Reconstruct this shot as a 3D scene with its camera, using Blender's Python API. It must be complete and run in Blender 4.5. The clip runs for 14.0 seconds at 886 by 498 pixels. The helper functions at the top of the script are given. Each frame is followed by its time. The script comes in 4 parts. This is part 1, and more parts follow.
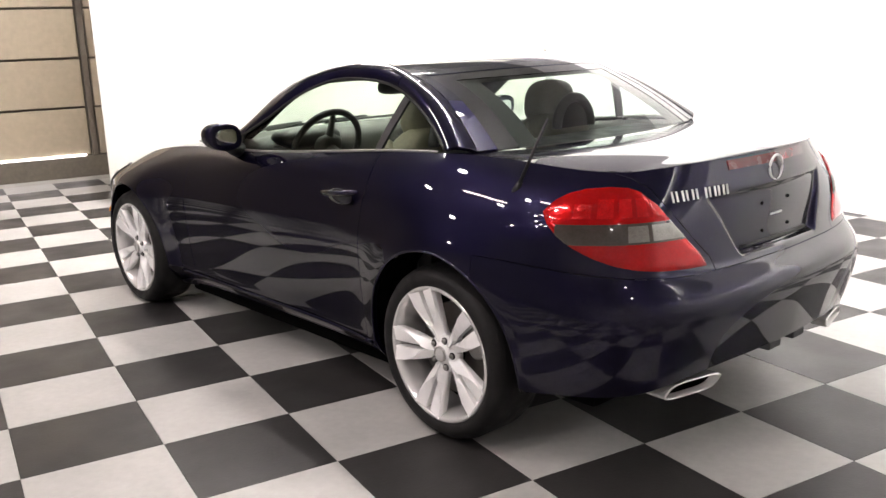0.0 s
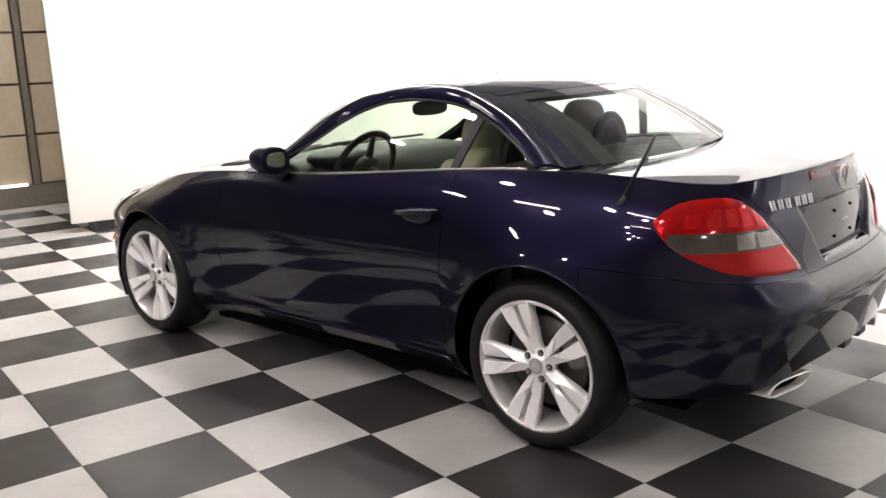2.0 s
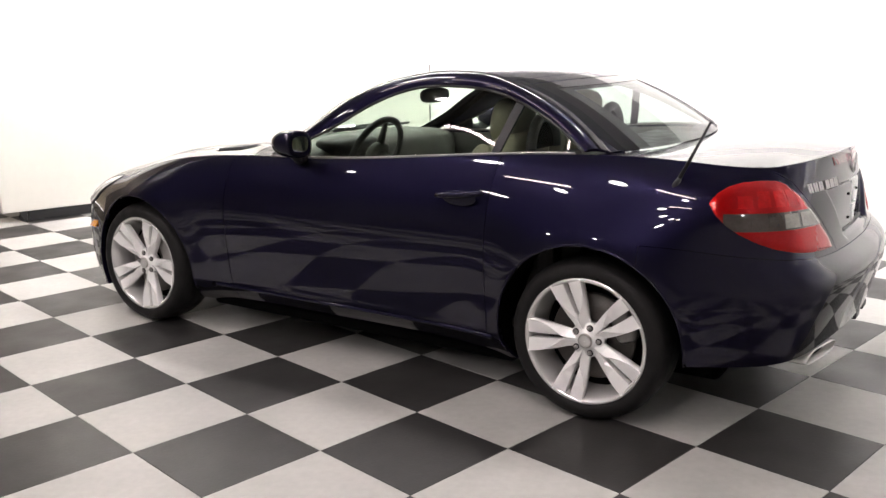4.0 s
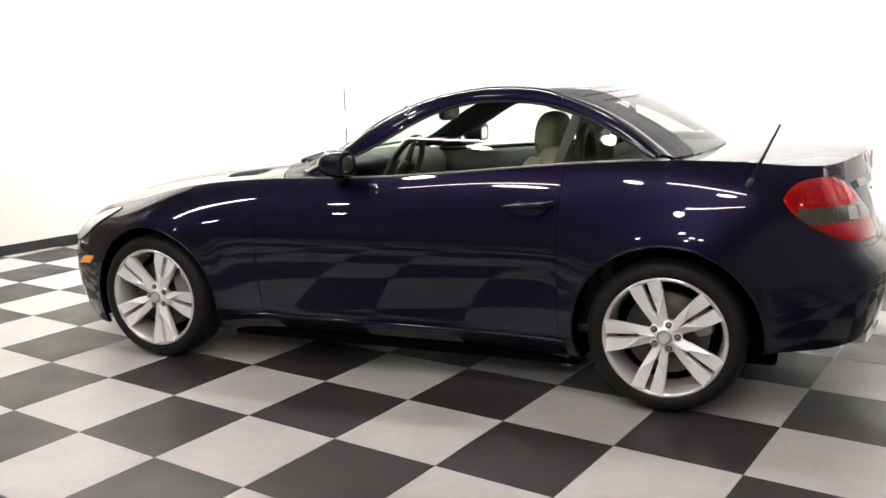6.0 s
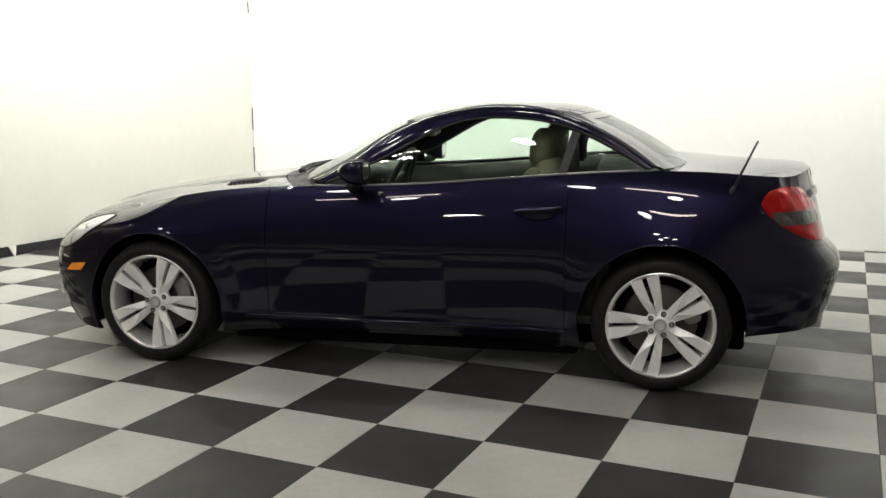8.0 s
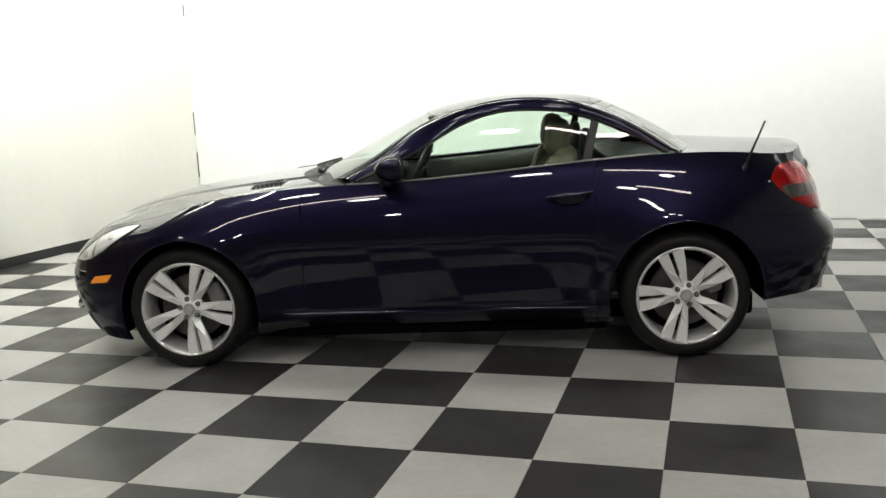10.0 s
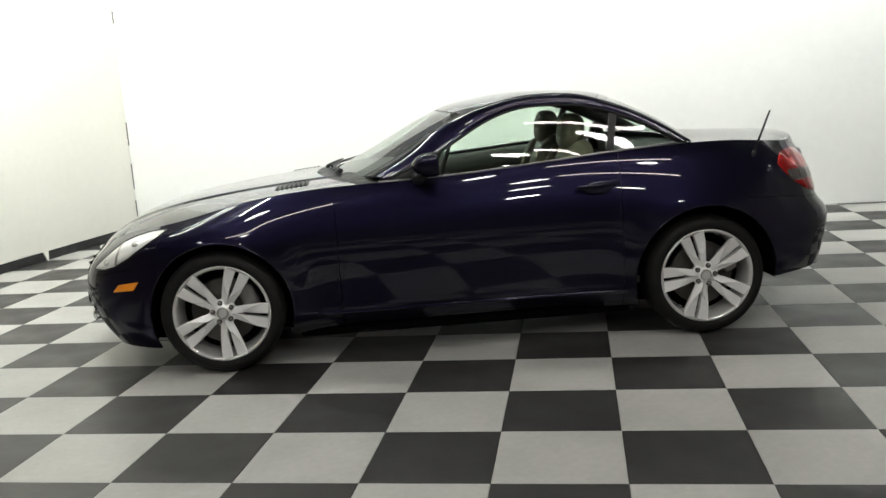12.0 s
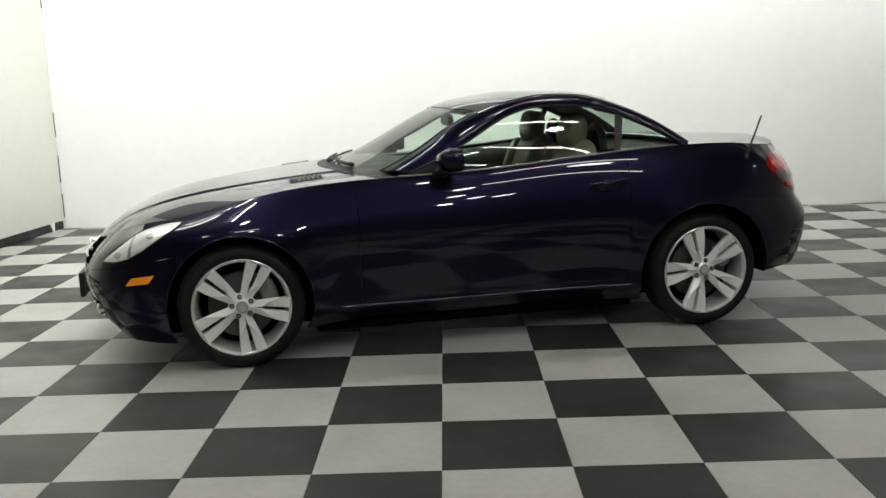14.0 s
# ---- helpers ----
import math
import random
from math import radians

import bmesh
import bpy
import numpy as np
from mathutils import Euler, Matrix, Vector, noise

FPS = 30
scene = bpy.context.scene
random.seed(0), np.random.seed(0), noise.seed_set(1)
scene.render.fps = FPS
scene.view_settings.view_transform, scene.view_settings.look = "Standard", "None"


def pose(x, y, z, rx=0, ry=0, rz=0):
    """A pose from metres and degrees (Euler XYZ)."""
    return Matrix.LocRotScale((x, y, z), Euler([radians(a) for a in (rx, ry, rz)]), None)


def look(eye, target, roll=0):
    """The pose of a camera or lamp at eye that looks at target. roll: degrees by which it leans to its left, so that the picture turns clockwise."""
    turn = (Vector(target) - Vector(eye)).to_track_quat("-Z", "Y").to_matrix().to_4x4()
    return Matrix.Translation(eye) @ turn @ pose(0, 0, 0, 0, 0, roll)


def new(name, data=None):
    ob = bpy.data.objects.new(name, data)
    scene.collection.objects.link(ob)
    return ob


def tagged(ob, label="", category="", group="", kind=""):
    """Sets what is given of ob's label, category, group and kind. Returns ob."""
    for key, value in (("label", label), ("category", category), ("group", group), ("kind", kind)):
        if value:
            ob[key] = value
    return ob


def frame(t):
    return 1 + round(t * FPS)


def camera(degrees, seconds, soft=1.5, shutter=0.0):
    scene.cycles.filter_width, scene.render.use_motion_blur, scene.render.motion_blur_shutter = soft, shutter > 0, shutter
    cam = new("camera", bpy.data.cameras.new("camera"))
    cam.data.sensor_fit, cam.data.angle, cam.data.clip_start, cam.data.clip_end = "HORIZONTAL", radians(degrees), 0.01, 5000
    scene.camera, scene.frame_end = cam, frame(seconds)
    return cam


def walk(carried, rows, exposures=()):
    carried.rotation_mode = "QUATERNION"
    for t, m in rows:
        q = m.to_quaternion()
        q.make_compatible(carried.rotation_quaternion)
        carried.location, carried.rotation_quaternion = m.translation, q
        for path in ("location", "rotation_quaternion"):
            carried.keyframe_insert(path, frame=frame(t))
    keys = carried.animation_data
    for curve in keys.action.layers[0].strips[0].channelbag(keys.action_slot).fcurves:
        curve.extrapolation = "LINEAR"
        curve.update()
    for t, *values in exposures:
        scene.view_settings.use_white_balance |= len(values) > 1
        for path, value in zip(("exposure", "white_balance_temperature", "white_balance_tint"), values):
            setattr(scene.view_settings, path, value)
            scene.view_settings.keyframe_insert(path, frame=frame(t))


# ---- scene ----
cam = camera(52.7, 14.0)
PATH = [
    (0, (3.377, -2.743, 1.361), (1.925, -1.448, 0.893), -2.0),
    (0.5, (3.299, -2.928, 1.374), (1.896, -1.574, 0.927), -2.1),
    (1, (3.215, -3.028, 1.382), (1.838, -1.646, 0.942), -2.9),
    (1.5, (3.075, -3.128, 1.367), (1.73, -1.709, 0.942), -3.0),
    (2, (2.938, -3.263, 1.376), (1.647, -1.796, 0.95), -2.3),
    (2.5, (2.825, -3.435, 1.366), (1.61, -1.906, 0.934), -0.9),
    (2.7, (2.779, -3.517, 1.349), (1.594, -1.962, 0.924), -0.4),
    (4.8, (2.166, -3.902, 1.366), (1.222, -2.195, 0.925), -1.2),
    (5, (2.06, -3.979, 1.34), (1.162, -2.243, 0.916), -1.1),
    (5.5, (1.893, -4.072, 1.325), (1.055, -2.305, 0.906), -2.2),
    (6, (1.72, -4.205, 1.345), (0.963, -2.396, 0.949), -2.0),
    (6.5, (1.577, -4.353, 1.343), (0.902, -2.507, 0.976), -1.2),
    (7, (1.442, -4.499, 1.344), (0.847, -2.625, 0.973), -0.8),
    (7.5, (1.262, -4.641, 1.32), (0.761, -2.737, 0.966), -0.4),
    (8, (1.084, -4.774, 1.311), (0.674, -2.846, 0.969), -0.3),
    (10.5, (0.237, -5.101, 1.349), (0.138, -3.137, 0.983), -3.3),
    (11, (0.033, -5.142, 1.333), (0.009, -3.175, 0.972), -3.6),
    (11.5, (-0.158, -5.177, 1.311), (-0.115, -3.208, 0.961), -3.7),
    (12, (-0.372, -5.186, 1.327), (-0.251, -3.222, 0.971), -3.7),
    (12.5, (-0.562, -5.195, 1.333), (-0.374, -3.237, 0.971), -3.6),
    (13, (-0.772, -5.19, 1.328), (-0.505, -3.242, 0.963), -3.1),
    (13.5, (-0.925, -5.171, 1.331), (-0.599, -3.232, 0.964), -2.6),
    (14, (-1.117, -5.155, 1.338), (-0.711, -3.231, 0.972), -1.9),
]
EXPOSURES = [(0.0, 1.05, 6500, 18), (2.5, 0.86, 6500, 17), (5.0, 0.8, 6450, 17), (6.5, 0.66, 6500, 12), (8.0, 0.06, 6500, 5), (11.0, 0.05, 6300, 4), (14.0, -0.2, 6300, 4)]
walk(cam, [(t, look(eye, target, roll)) for t, eye, target, roll in PATH], EXPOSURES)

# ---- the tile grid that everything in the room follows ----
SIDE = 0.4596
GRID = radians(-12.29)
ORIGIN = Vector((0.5563, -1.5652, 0))
CU, SU = math.cos(GRID), math.sin(GRID)


def at_tile(u, v, z=0.0):
    """The place u tiles along and v tiles across the floor's grid."""
    return Vector((ORIGIN.x + SIDE * (u * CU - v * SU), ORIGIN.y + SIDE * (u * SU + v * CU), z))


# ---- world: the room is closed, so only a trace of grey ----
world = bpy.data.worlds.new("world")
world.use_nodes = True
world.node_tree.nodes["Background"].inputs["Color"].default_value = (0.8, 0.85, 1.0, 1)
world.node_tree.nodes["Background"].inputs["Strength"].default_value = 0.02
scene.world = world
TUBE_POWER, FRONT_POWER, BULB_POWER, WASH_POWER, ROOF_POWER = 28.0, 210.0, 51.0, 140.0, 42.0


# ---- materials ----
def material(name, base, rough=0.5, metal=0.0, coat=0.0, spec=0.5, vary=0.0, scale=8.0, bump=0.0, bump_scale=60.0, stretch=(1, 1, 1), per_piece=0.0, emit=0.0, emit_color=(1, 1, 1), coat_rough=0.03, patches=0.0):
    m = bpy.data.materials.new(name)
    m.use_nodes = True
    nt = m.node_tree
    b = nt.nodes["Principled BSDF"]
    b.inputs["Base Color"].default_value = (*base, 1)
    b.inputs["Roughness"].default_value = rough
    b.inputs["Metallic"].default_value = metal
    b.inputs["Coat Weight"].default_value = coat
    b.inputs["Coat Roughness"].default_value = coat_rough
    b.inputs["Specular IOR Level"].default_value = spec
    if emit:
        b.inputs["Emission Color"].default_value = (*emit_color, 1)
        b.inputs["Emission Strength"].default_value = emit
    if not (vary or bump or per_piece):
        return m
    coord = nt.nodes.new("ShaderNodeTexCoord")
    mapping = nt.nodes.new("ShaderNodeMapping")
    mapping.inputs["Scale"].default_value = stretch
    nt.links.new(coord.outputs["Object"], mapping.inputs["Vector"])
    if vary or per_piece:
        big = nt.nodes.new("ShaderNodeTexNoise")
        big.inputs["Scale"].default_value = scale
        big.inputs["Detail"].default_value = 6
        small = nt.nodes.new("ShaderNodeTexNoise")
        small.inputs["Scale"].default_value = scale * 9
        small.inputs["Detail"].default_value = 4
        for n in (big, small):
            nt.links.new(mapping.outputs["Vector"], n.inputs["Vector"])
        add = nt.nodes.new("ShaderNodeMath")
        add.operation = "ADD"
        nt.links.new(big.outputs["Fac"], add.inputs[0])
        nt.links.new(small.outputs["Fac"], add.inputs[1])
        last = add.outputs[0]
        if per_piece:
            info = nt.nodes.new("ShaderNodeObjectInfo")
            mul = nt.nodes.new("ShaderNodeMath")
            mul.operation = "MULTIPLY_ADD"
            mul.inputs[1].default_value = per_piece
            nt.links.new(info.outputs["Random"], mul.inputs[0])
            nt.links.new(last, mul.inputs[2])
            last = mul.outputs[0]
        ramp = nt.nodes.new("ShaderNodeMapRange")
        ramp.inputs["From Min"].default_value = 0.6
        ramp.inputs["From Max"].default_value = 1.4 + per_piece
        ramp.inputs["To Min"].default_value = 1 - vary
        ramp.inputs["To Max"].default_value = 1 + vary
        nt.links.new(last, ramp.inputs["Value"])
        if patches:
            place = nt.nodes.new("ShaderNodeNewGeometry")
            cloud = nt.nodes.new("ShaderNodeTexNoise")
            cloud.inputs["Scale"].default_value = 1.7
            cloud.inputs["Detail"].default_value = 5
            nt.links.new(place.outputs["Position"], cloud.inputs["Vector"])
            grey = nt.nodes.new("ShaderNodeMapRange")
            grey.inputs["From Min"].default_value = 0.3
            grey.inputs["From Max"].default_value = 0.7
            grey.inputs["To Min"].default_value = 1 - patches
            grey.inputs["To Max"].default_value = 1 + patches
            nt.links.new(cloud.outputs["Fac"], grey.inputs["Value"])
            times = nt.nodes.new("ShaderNodeMath")
            times.operation = "MULTIPLY"
            nt.links.new(ramp.outputs[0], times.inputs[0])
            nt.links.new(grey.outputs[0], times.inputs[1])
            ramp = times
        hsv = nt.nodes.new("ShaderNodeHueSaturation")
        hsv.inputs["Color"].default_value = (*base, 1)
        nt.links.new(ramp.outputs[0], hsv.inputs["Value"])
        nt.links.new(hsv.outputs["Color"], b.inputs["Base Color"])
        rr = nt.nodes.new("ShaderNodeMapRange")
        rr.inputs["From Min"].default_value = 0.3
        rr.inputs["From Max"].default_value = 0.7
        rr.inputs["To Min"].default_value = rough * 0.8
        rr.inputs["To Max"].default_value = min(1.0, rough * 1.25)
        nt.links.new(big.outputs["Fac"], rr.inputs["Value"])
        nt.links.new(rr.outputs[0], b.inputs["Roughness"])
    if bump:
        fine = nt.nodes.new("ShaderNodeTexNoise")
        fine.inputs["Scale"].default_value = bump_scale
        fine.inputs["Detail"].default_value = 5
        nt.links.new(mapping.outputs["Vector"], fine.inputs["Vector"])
        bn = nt.nodes.new("ShaderNodeBump")
        bn.inputs["Strength"].default_value = bump
        bn.inputs["Distance"].default_value = 0.004
        nt.links.new(fine.outputs["Fac"], bn.inputs["Height"])
        nt.links.new(bn.outputs["Normal"], b.inputs["Normal"])
    return m


def glass(name, tint, gloss=1.0):
    """Thin clear pane: lets light straight through, tinted, with a Fresnel gloss."""
    m = bpy.data.materials.new(name)
    m.use_nodes = True
    nt = m.node_tree
    nt.nodes.remove(nt.nodes["Principled BSDF"])
    clear = nt.nodes.new("ShaderNodeBsdfTransparent")
    clear.inputs["Color"].default_value = (*tint, 1)
    shine = nt.nodes.new("ShaderNodeBsdfGlossy")
    shine.inputs["Roughness"].default_value = 0.01
    face = nt.nodes.new("ShaderNodeLayerWeight")
    face.inputs["Blend"].default_value = 0.5
    power = nt.nodes.new("ShaderNodeMath")
    power.operation = "POWER"
    power.inputs[1].default_value = 5.0
    nt.links.new(face.outputs["Facing"], power.inputs[0])
    share = nt.nodes.new("ShaderNodeMath")
    share.operation = "MULTIPLY_ADD"
    share.inputs[1].default_value = 0.93 * gloss
    share.inputs[2].default_value = 0.065 * gloss
    nt.links.new(power.outputs[0], share.inputs[0])
    mix = nt.nodes.new("ShaderNodeMixShader")
    nt.links.new(share.outputs[0], mix.inputs[0])
    nt.links.new(clear.outputs[0], mix.inputs[1])
    nt.links.new(shine.outputs[0], mix.inputs[2])
    nt.links.new(mix.outputs[0], nt.nodes["Material Output"].inputs["Surface"])
    return m


PAINT = material("navy_metallic_paint", (0.0092, 0.0080, 0.0245), rough=0.33, metal=0.75, coat=1.0, spec=0.1, coat_rough=0.012)
PAINT.node_tree.nodes["Principled BSDF"].inputs["Coat IOR"].default_value = 1.425
PAINT.node_tree.nodes["Principled BSDF"].inputs["Specular Tint"].default_value = (0.08, 0.08, 0.18, 1)
BLACK_PLASTIC = material("black_plastic", (0.012, 0.012, 0.013), rough=0.5, vary=0.2, scale=14, bump=0.1, bump_scale=400)
DARK_VOID = material("matt_black_liner", (0.004, 0.004, 0.004), rough=0.95, spec=0.0, vary=0.2)
RUBBER = material("tyre_rubber", (0.0105, 0.010, 0.010), rough=0.62, spec=0.25, vary=0.25, scale=20, bump=0.15, bump_scale=250)
GLOSS_BLACK = material("black_glass_border", (0.004, 0.004, 0.005), rough=0.03, spec=0.8)
SEAL = material("black_rubber_seal", (0.01, 0.01, 0.01), rough=0.5)
ALLOY = material("silver_alloy", (0.96, 0.955, 0.945), rough=0.24, metal=0.22, coat=0.7)
BARREL = material("alloy_barrel", (0.88, 0.87, 0.85), rough=0.18, metal=0.6)
STEEL = material("brake_steel", (0.32, 0.31, 0.30), rough=0.4, metal=0.9, vary=0.2, scale=30)
DISC_STEEL = material("dark_brake_disc", (0.10, 0.092, 0.085), rough=0.45, metal=0.7, vary=0.2, scale=20)
CHROME = material("chrome", (0.85, 0.85, 0.85), rough=0.06, metal=1.0)
RED_LENS = material("red_lens", (0.42, 0.0035, 0.004), rough=0.2, metal=0.5, spec=0.1, coat=0.8, vary=0.15, scale=14, coat_rough=0.02)
BRIGHT_RED = material("bright_red_reflector", (0.52, 0.006, 0.006), rough=0.15, metal=0.4, coat=0.8, vary=0.35, scale=26, bump=0.5, bump_scale=60)
DARK_RED_LENS = material("dark_red_lens", (0.13, 0.003, 0.004), rough=0.25, spec=0.2, coat=0.6, vary=0.2, scale=30)
SMOKE_LENS = material("smoked_lens", (0.045, 0.036, 0.030), rough=0.15, coat=1.0, vary=0.25, scale=12)
CLEAR_INNER = material("lamp_reflector", (0.72, 0.71, 0.66), rough=0.15, metal=0.3, coat=0.8, vary=0.3, scale=40)
ORANGE_LENS = material("amber_lens", (0.85, 0.27, 0.010), rough=0.2, coat=0.8, vary=0.1, scale=60, bump=0.2, bump_scale=300)
REVERSE_LENS = material("reversing_lens", (0.20, 0.19, 0.17), rough=0.15, metal=0.3, coat=1.0, vary=0.35, scale=35)
HEAD_LENS = material("headlamp_lens", (0.96, 0.96, 0.95), rough=0.2, metal=0.3, coat=1.0, vary=0.12, scale=18)
PANE = glass("green_tinted_glass", (0.85, 0.94, 0.87))
REAR_PANE = glass("darker_tinted_glass", (0.62, 0.70, 0.66), 1.0)
LEATHER = material("stone_leather", (0.25, 0.225, 0.16), rough=0.5, vary=0.12, scale=10, bump=0.25, bump_scale=220)
DARK_LEATHER = material("charcoal_leather", (0.035, 0.033, 0.032), rough=0.5, vary=0.2, scale=12, bump=0.25, bump_scale=220)
DASH = material("grey_dashboard", (0.065, 0.062, 0.056), rough=0.6, vary=0.12, scale=12, bump=0.25, bump_scale=260)
HEADLINER = material("dark_headliner", (0.05, 0.048, 0.045), rough=0.9, vary=0.1)
LIGHT_TILE = material("light_grey_floor_tile", (0.405, 0.40, 0.38), rough=0.40, spec=0.36, vary=0.14, scale=3.2, bump=0.12, bump_scale=90, per_piece=0.4, patches=0.13)
DARK_TILE = material("charcoal_floor_tile", (0.026, 0.0245, 0.024), rough=0.40, spec=0.36, vary=0.25, scale=3.2, bump=0.14, bump_scale=90, per_piece=0.4, patches=0.28)
CONCRETE = material("pale_concrete", (0.40, 0.385, 0.35), rough=0.55, vary=0.18, scale=1.6, bump=0.2, bump_scale=30)
WHITE_WALL = material("white_wall_paint", (0.80, 0.80, 0.78), rough=0.6, vary=0.03, scale=1.2, bump=0.08, bump_scale=70)
WHITE_PANEL = material("white_panel_face", (0.80, 0.785, 0.72), rough=0.5, vary=0.03, scale=1.5, bump=0.05, bump_scale=60)
DOOR_PANEL = material("beige_door_panel", (0.47, 0.395, 0.285), rough=0.5, vary=0.10, scale=1.8, bump=0.1, bump_scale=40)
DOOR_POST = material("brown_grey_post", (0.15, 0.125, 0.095), rough=0.6, vary=0.15, scale=4)
KERB = material("brown_grey_kerb", (0.15, 0.13, 0.10), rough=0.7, vary=0.2, scale=3, bump=0.2, bump_scale=40)
DARK_WALL = material("dark_grey_wall", (0.20, 0.195, 0.20), rough=0.8, vary=0.1, scale=1.5)
FRONT_FLOOR = material("dark_unseen_floor", (0.045, 0.044, 0.046), rough=0.9, vary=0.2, scale=6, bump=0.3, bump_scale=200)
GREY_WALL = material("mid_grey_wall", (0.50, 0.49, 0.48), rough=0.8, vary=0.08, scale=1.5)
CEILING = material("grey_ceiling", (0.22, 0.22, 0.215), rough=0.9, vary=0.06, scale=1.0)
TUBE = material("lit_tube", (0.9, 0.9, 0.9), emit=TUBE_POWER, emit_color=(1.0, 0.84, 0.80))
ROOF_FILL = material("roof_fill_tube", (0.9, 0.9, 0.9), emit=ROOF_POWER, emit_color=(1.0, 0.95, 0.90))
FRONT_BULB = material("lit_front_bulb", (0.9, 0.9, 0.9), emit=FRONT_POWER, emit_color=(1.0, 0.95, 0.90))
WALL_FILL = material("wall_fill_tube", (0.9, 0.9, 0.9), emit=WASH_POWER, emit_color=(1.0, 0.985, 0.94))
BULB = material("lit_bulb", (0.9, 0.9, 0.9), emit=BULB_POWER, emit_color=(1.0, 0.97, 0.92))
LAMP_BODY = material("white_lamp_body", (0.6, 0.6, 0.58), rough=0.5, vary=0.05)
GAP_GLOW = material("daylight_gap", (0.9, 0.9, 0.9), emit=6.0)


# ---- mesh helpers ----
def link_mesh(name, me, mat, parent=None, label="", smooth=True):
    ob = new(name, me)
    me.materials.append(mat)
    if smooth:
        for p in me.polygons:
            p.use_smooth = True
    if parent is not None:
        ob.parent = parent
    if label:
        tagged(ob, label)
    return ob


def part(name, bm, mat, parent=None, label="", smooth=False):
    me = bpy.data.meshes.new(name)
    bm.normal_update()
    bm.to_mesh(me)
    bm.free()
    return link_mesh(name, me, mat, parent, label, smooth)


def box_bm(lo, hi, bevel=0.0, m=None, segments=2):
    bm = bmesh.new()
    bmesh.ops.create_cube(bm, size=1)
    lo, hi = Vector(lo), Vector(hi)
    for v in bm.verts:
        v.co = Vector([lo[i] + (v.co[i] + 0.5) * (hi[i] - lo[i]) for i in range(3)])
    if bevel:
        bmesh.ops.bevel(bm, geom=bm.edges[:], offset=bevel, segments=segments, affect="EDGES", profile=0.5)
    if m is not None:
        bm.transform(m)
    return bm


def lathe_bm(profile, steps=48, axis="y", closed=False):
    """Turns a profile of (radius, along) round the y axis."""
    bm = bmesh.new()
    rings = []
    for r, a in profile:
        rings.append([bm.verts.new((r * math.cos(2 * math.pi * k / steps), a, r * math.sin(2 * math.pi * k / steps))) for k in range(steps)])
    pairs = list(zip(rings, rings[1:])) + ([(rings[-1], rings[0])] if closed else [])
    for a, b in pairs:
        for k in range(steps):
            bm.faces.new((a[k], a[(k + 1) % steps], b[(k + 1) % steps], b[k]))
    bmesh.ops.recalc_face_normals(bm, faces=bm.faces[:])
    return bm


def tube_bm(points, radius, steps=10, closed=False):
    """A round bar along points; radius is one number or one a point."""
    bm = bmesh.new()
    n = len(points)
    pts = [Vector(p) for p in points]
    radii = radius if isinstance(radius, (list, tuple)) else [radius] * n
    rings = []
    for i, p in enumerate(pts):
        d = (pts[(i + 1) % n] - pts[i - 1]) if closed or 0 < i < n - 1 else (pts[1] - pts[0] if i == 0 else pts[-1] - pts[-2])
        q = d.normalized().to_track_quat("Z", "Y")
        rings.append([bm.verts.new(p + q @ Vector((radii[i] * math.cos(2 * math.pi * k / steps), radii[i] * math.sin(2 * math.pi * k / steps), 0))) for k in range(steps)])
    for i in range(n if closed else n - 1):
        a, b = rings[i], rings[(i + 1) % n]
        if closed and i == n - 1:
            shift = min(range(steps), key=lambda j: (a[0].co - b[j].co).length)
            b = b[shift:] + b[:shift]
        for k in range(steps):
            bm.faces.new((a[k], a[(k + 1) % steps], b[(k + 1) % steps], b[k]))
    if not closed:
        bm.faces.new(rings[0][::-1])
        bm.faces.new(rings[-1])
    bmesh.ops.recalc_face_normals(bm, faces=bm.faces[:])
    return bm


def blob_bm(centre, half, power=2.6, nu=24, nv=16, m=None):
    """A cushion-like superellipsoid."""
    bm = bmesh.new()
    f = lambda c: math.copysign(abs(c) ** (2 / power), c)  # noqa: E731
    rows = []
    for j in range(1, nv):
        a = -math.pi / 2 + math.pi * j / nv
        rows.append([bm.verts.new((centre[0] + half[0] * f(math.cos(a)) * f(math.cos(2 * math.pi * i / nu)),
                                   centre[1] + half[1] * f(math.cos(a)) * f(math.sin(2 * math.pi * i / nu)),
                                   centre[2] + half[2] * f(math.sin(a)))) for i in range(nu)])
    lo = bm.verts.new((centre[0], centre[1], centre[2] - half[2]))
    hi = bm.verts.new((centre[0], centre[1], centre[2] + half[2]))
    for a, b in zip(rows, rows[1:]):
        for i in range(nu):
            bm.faces.new((a[i], a[(i + 1) % nu], b[(i + 1) % nu], b[i]))
    for i in range(nu):
        bm.faces.new((lo, rows[0][(i + 1) % nu], rows[0][i]))
        bm.faces.new((hi, rows[-1][i], rows[-1][(i + 1) % nu]))
    if m is not None:
        bm.transform(m)
    return bm


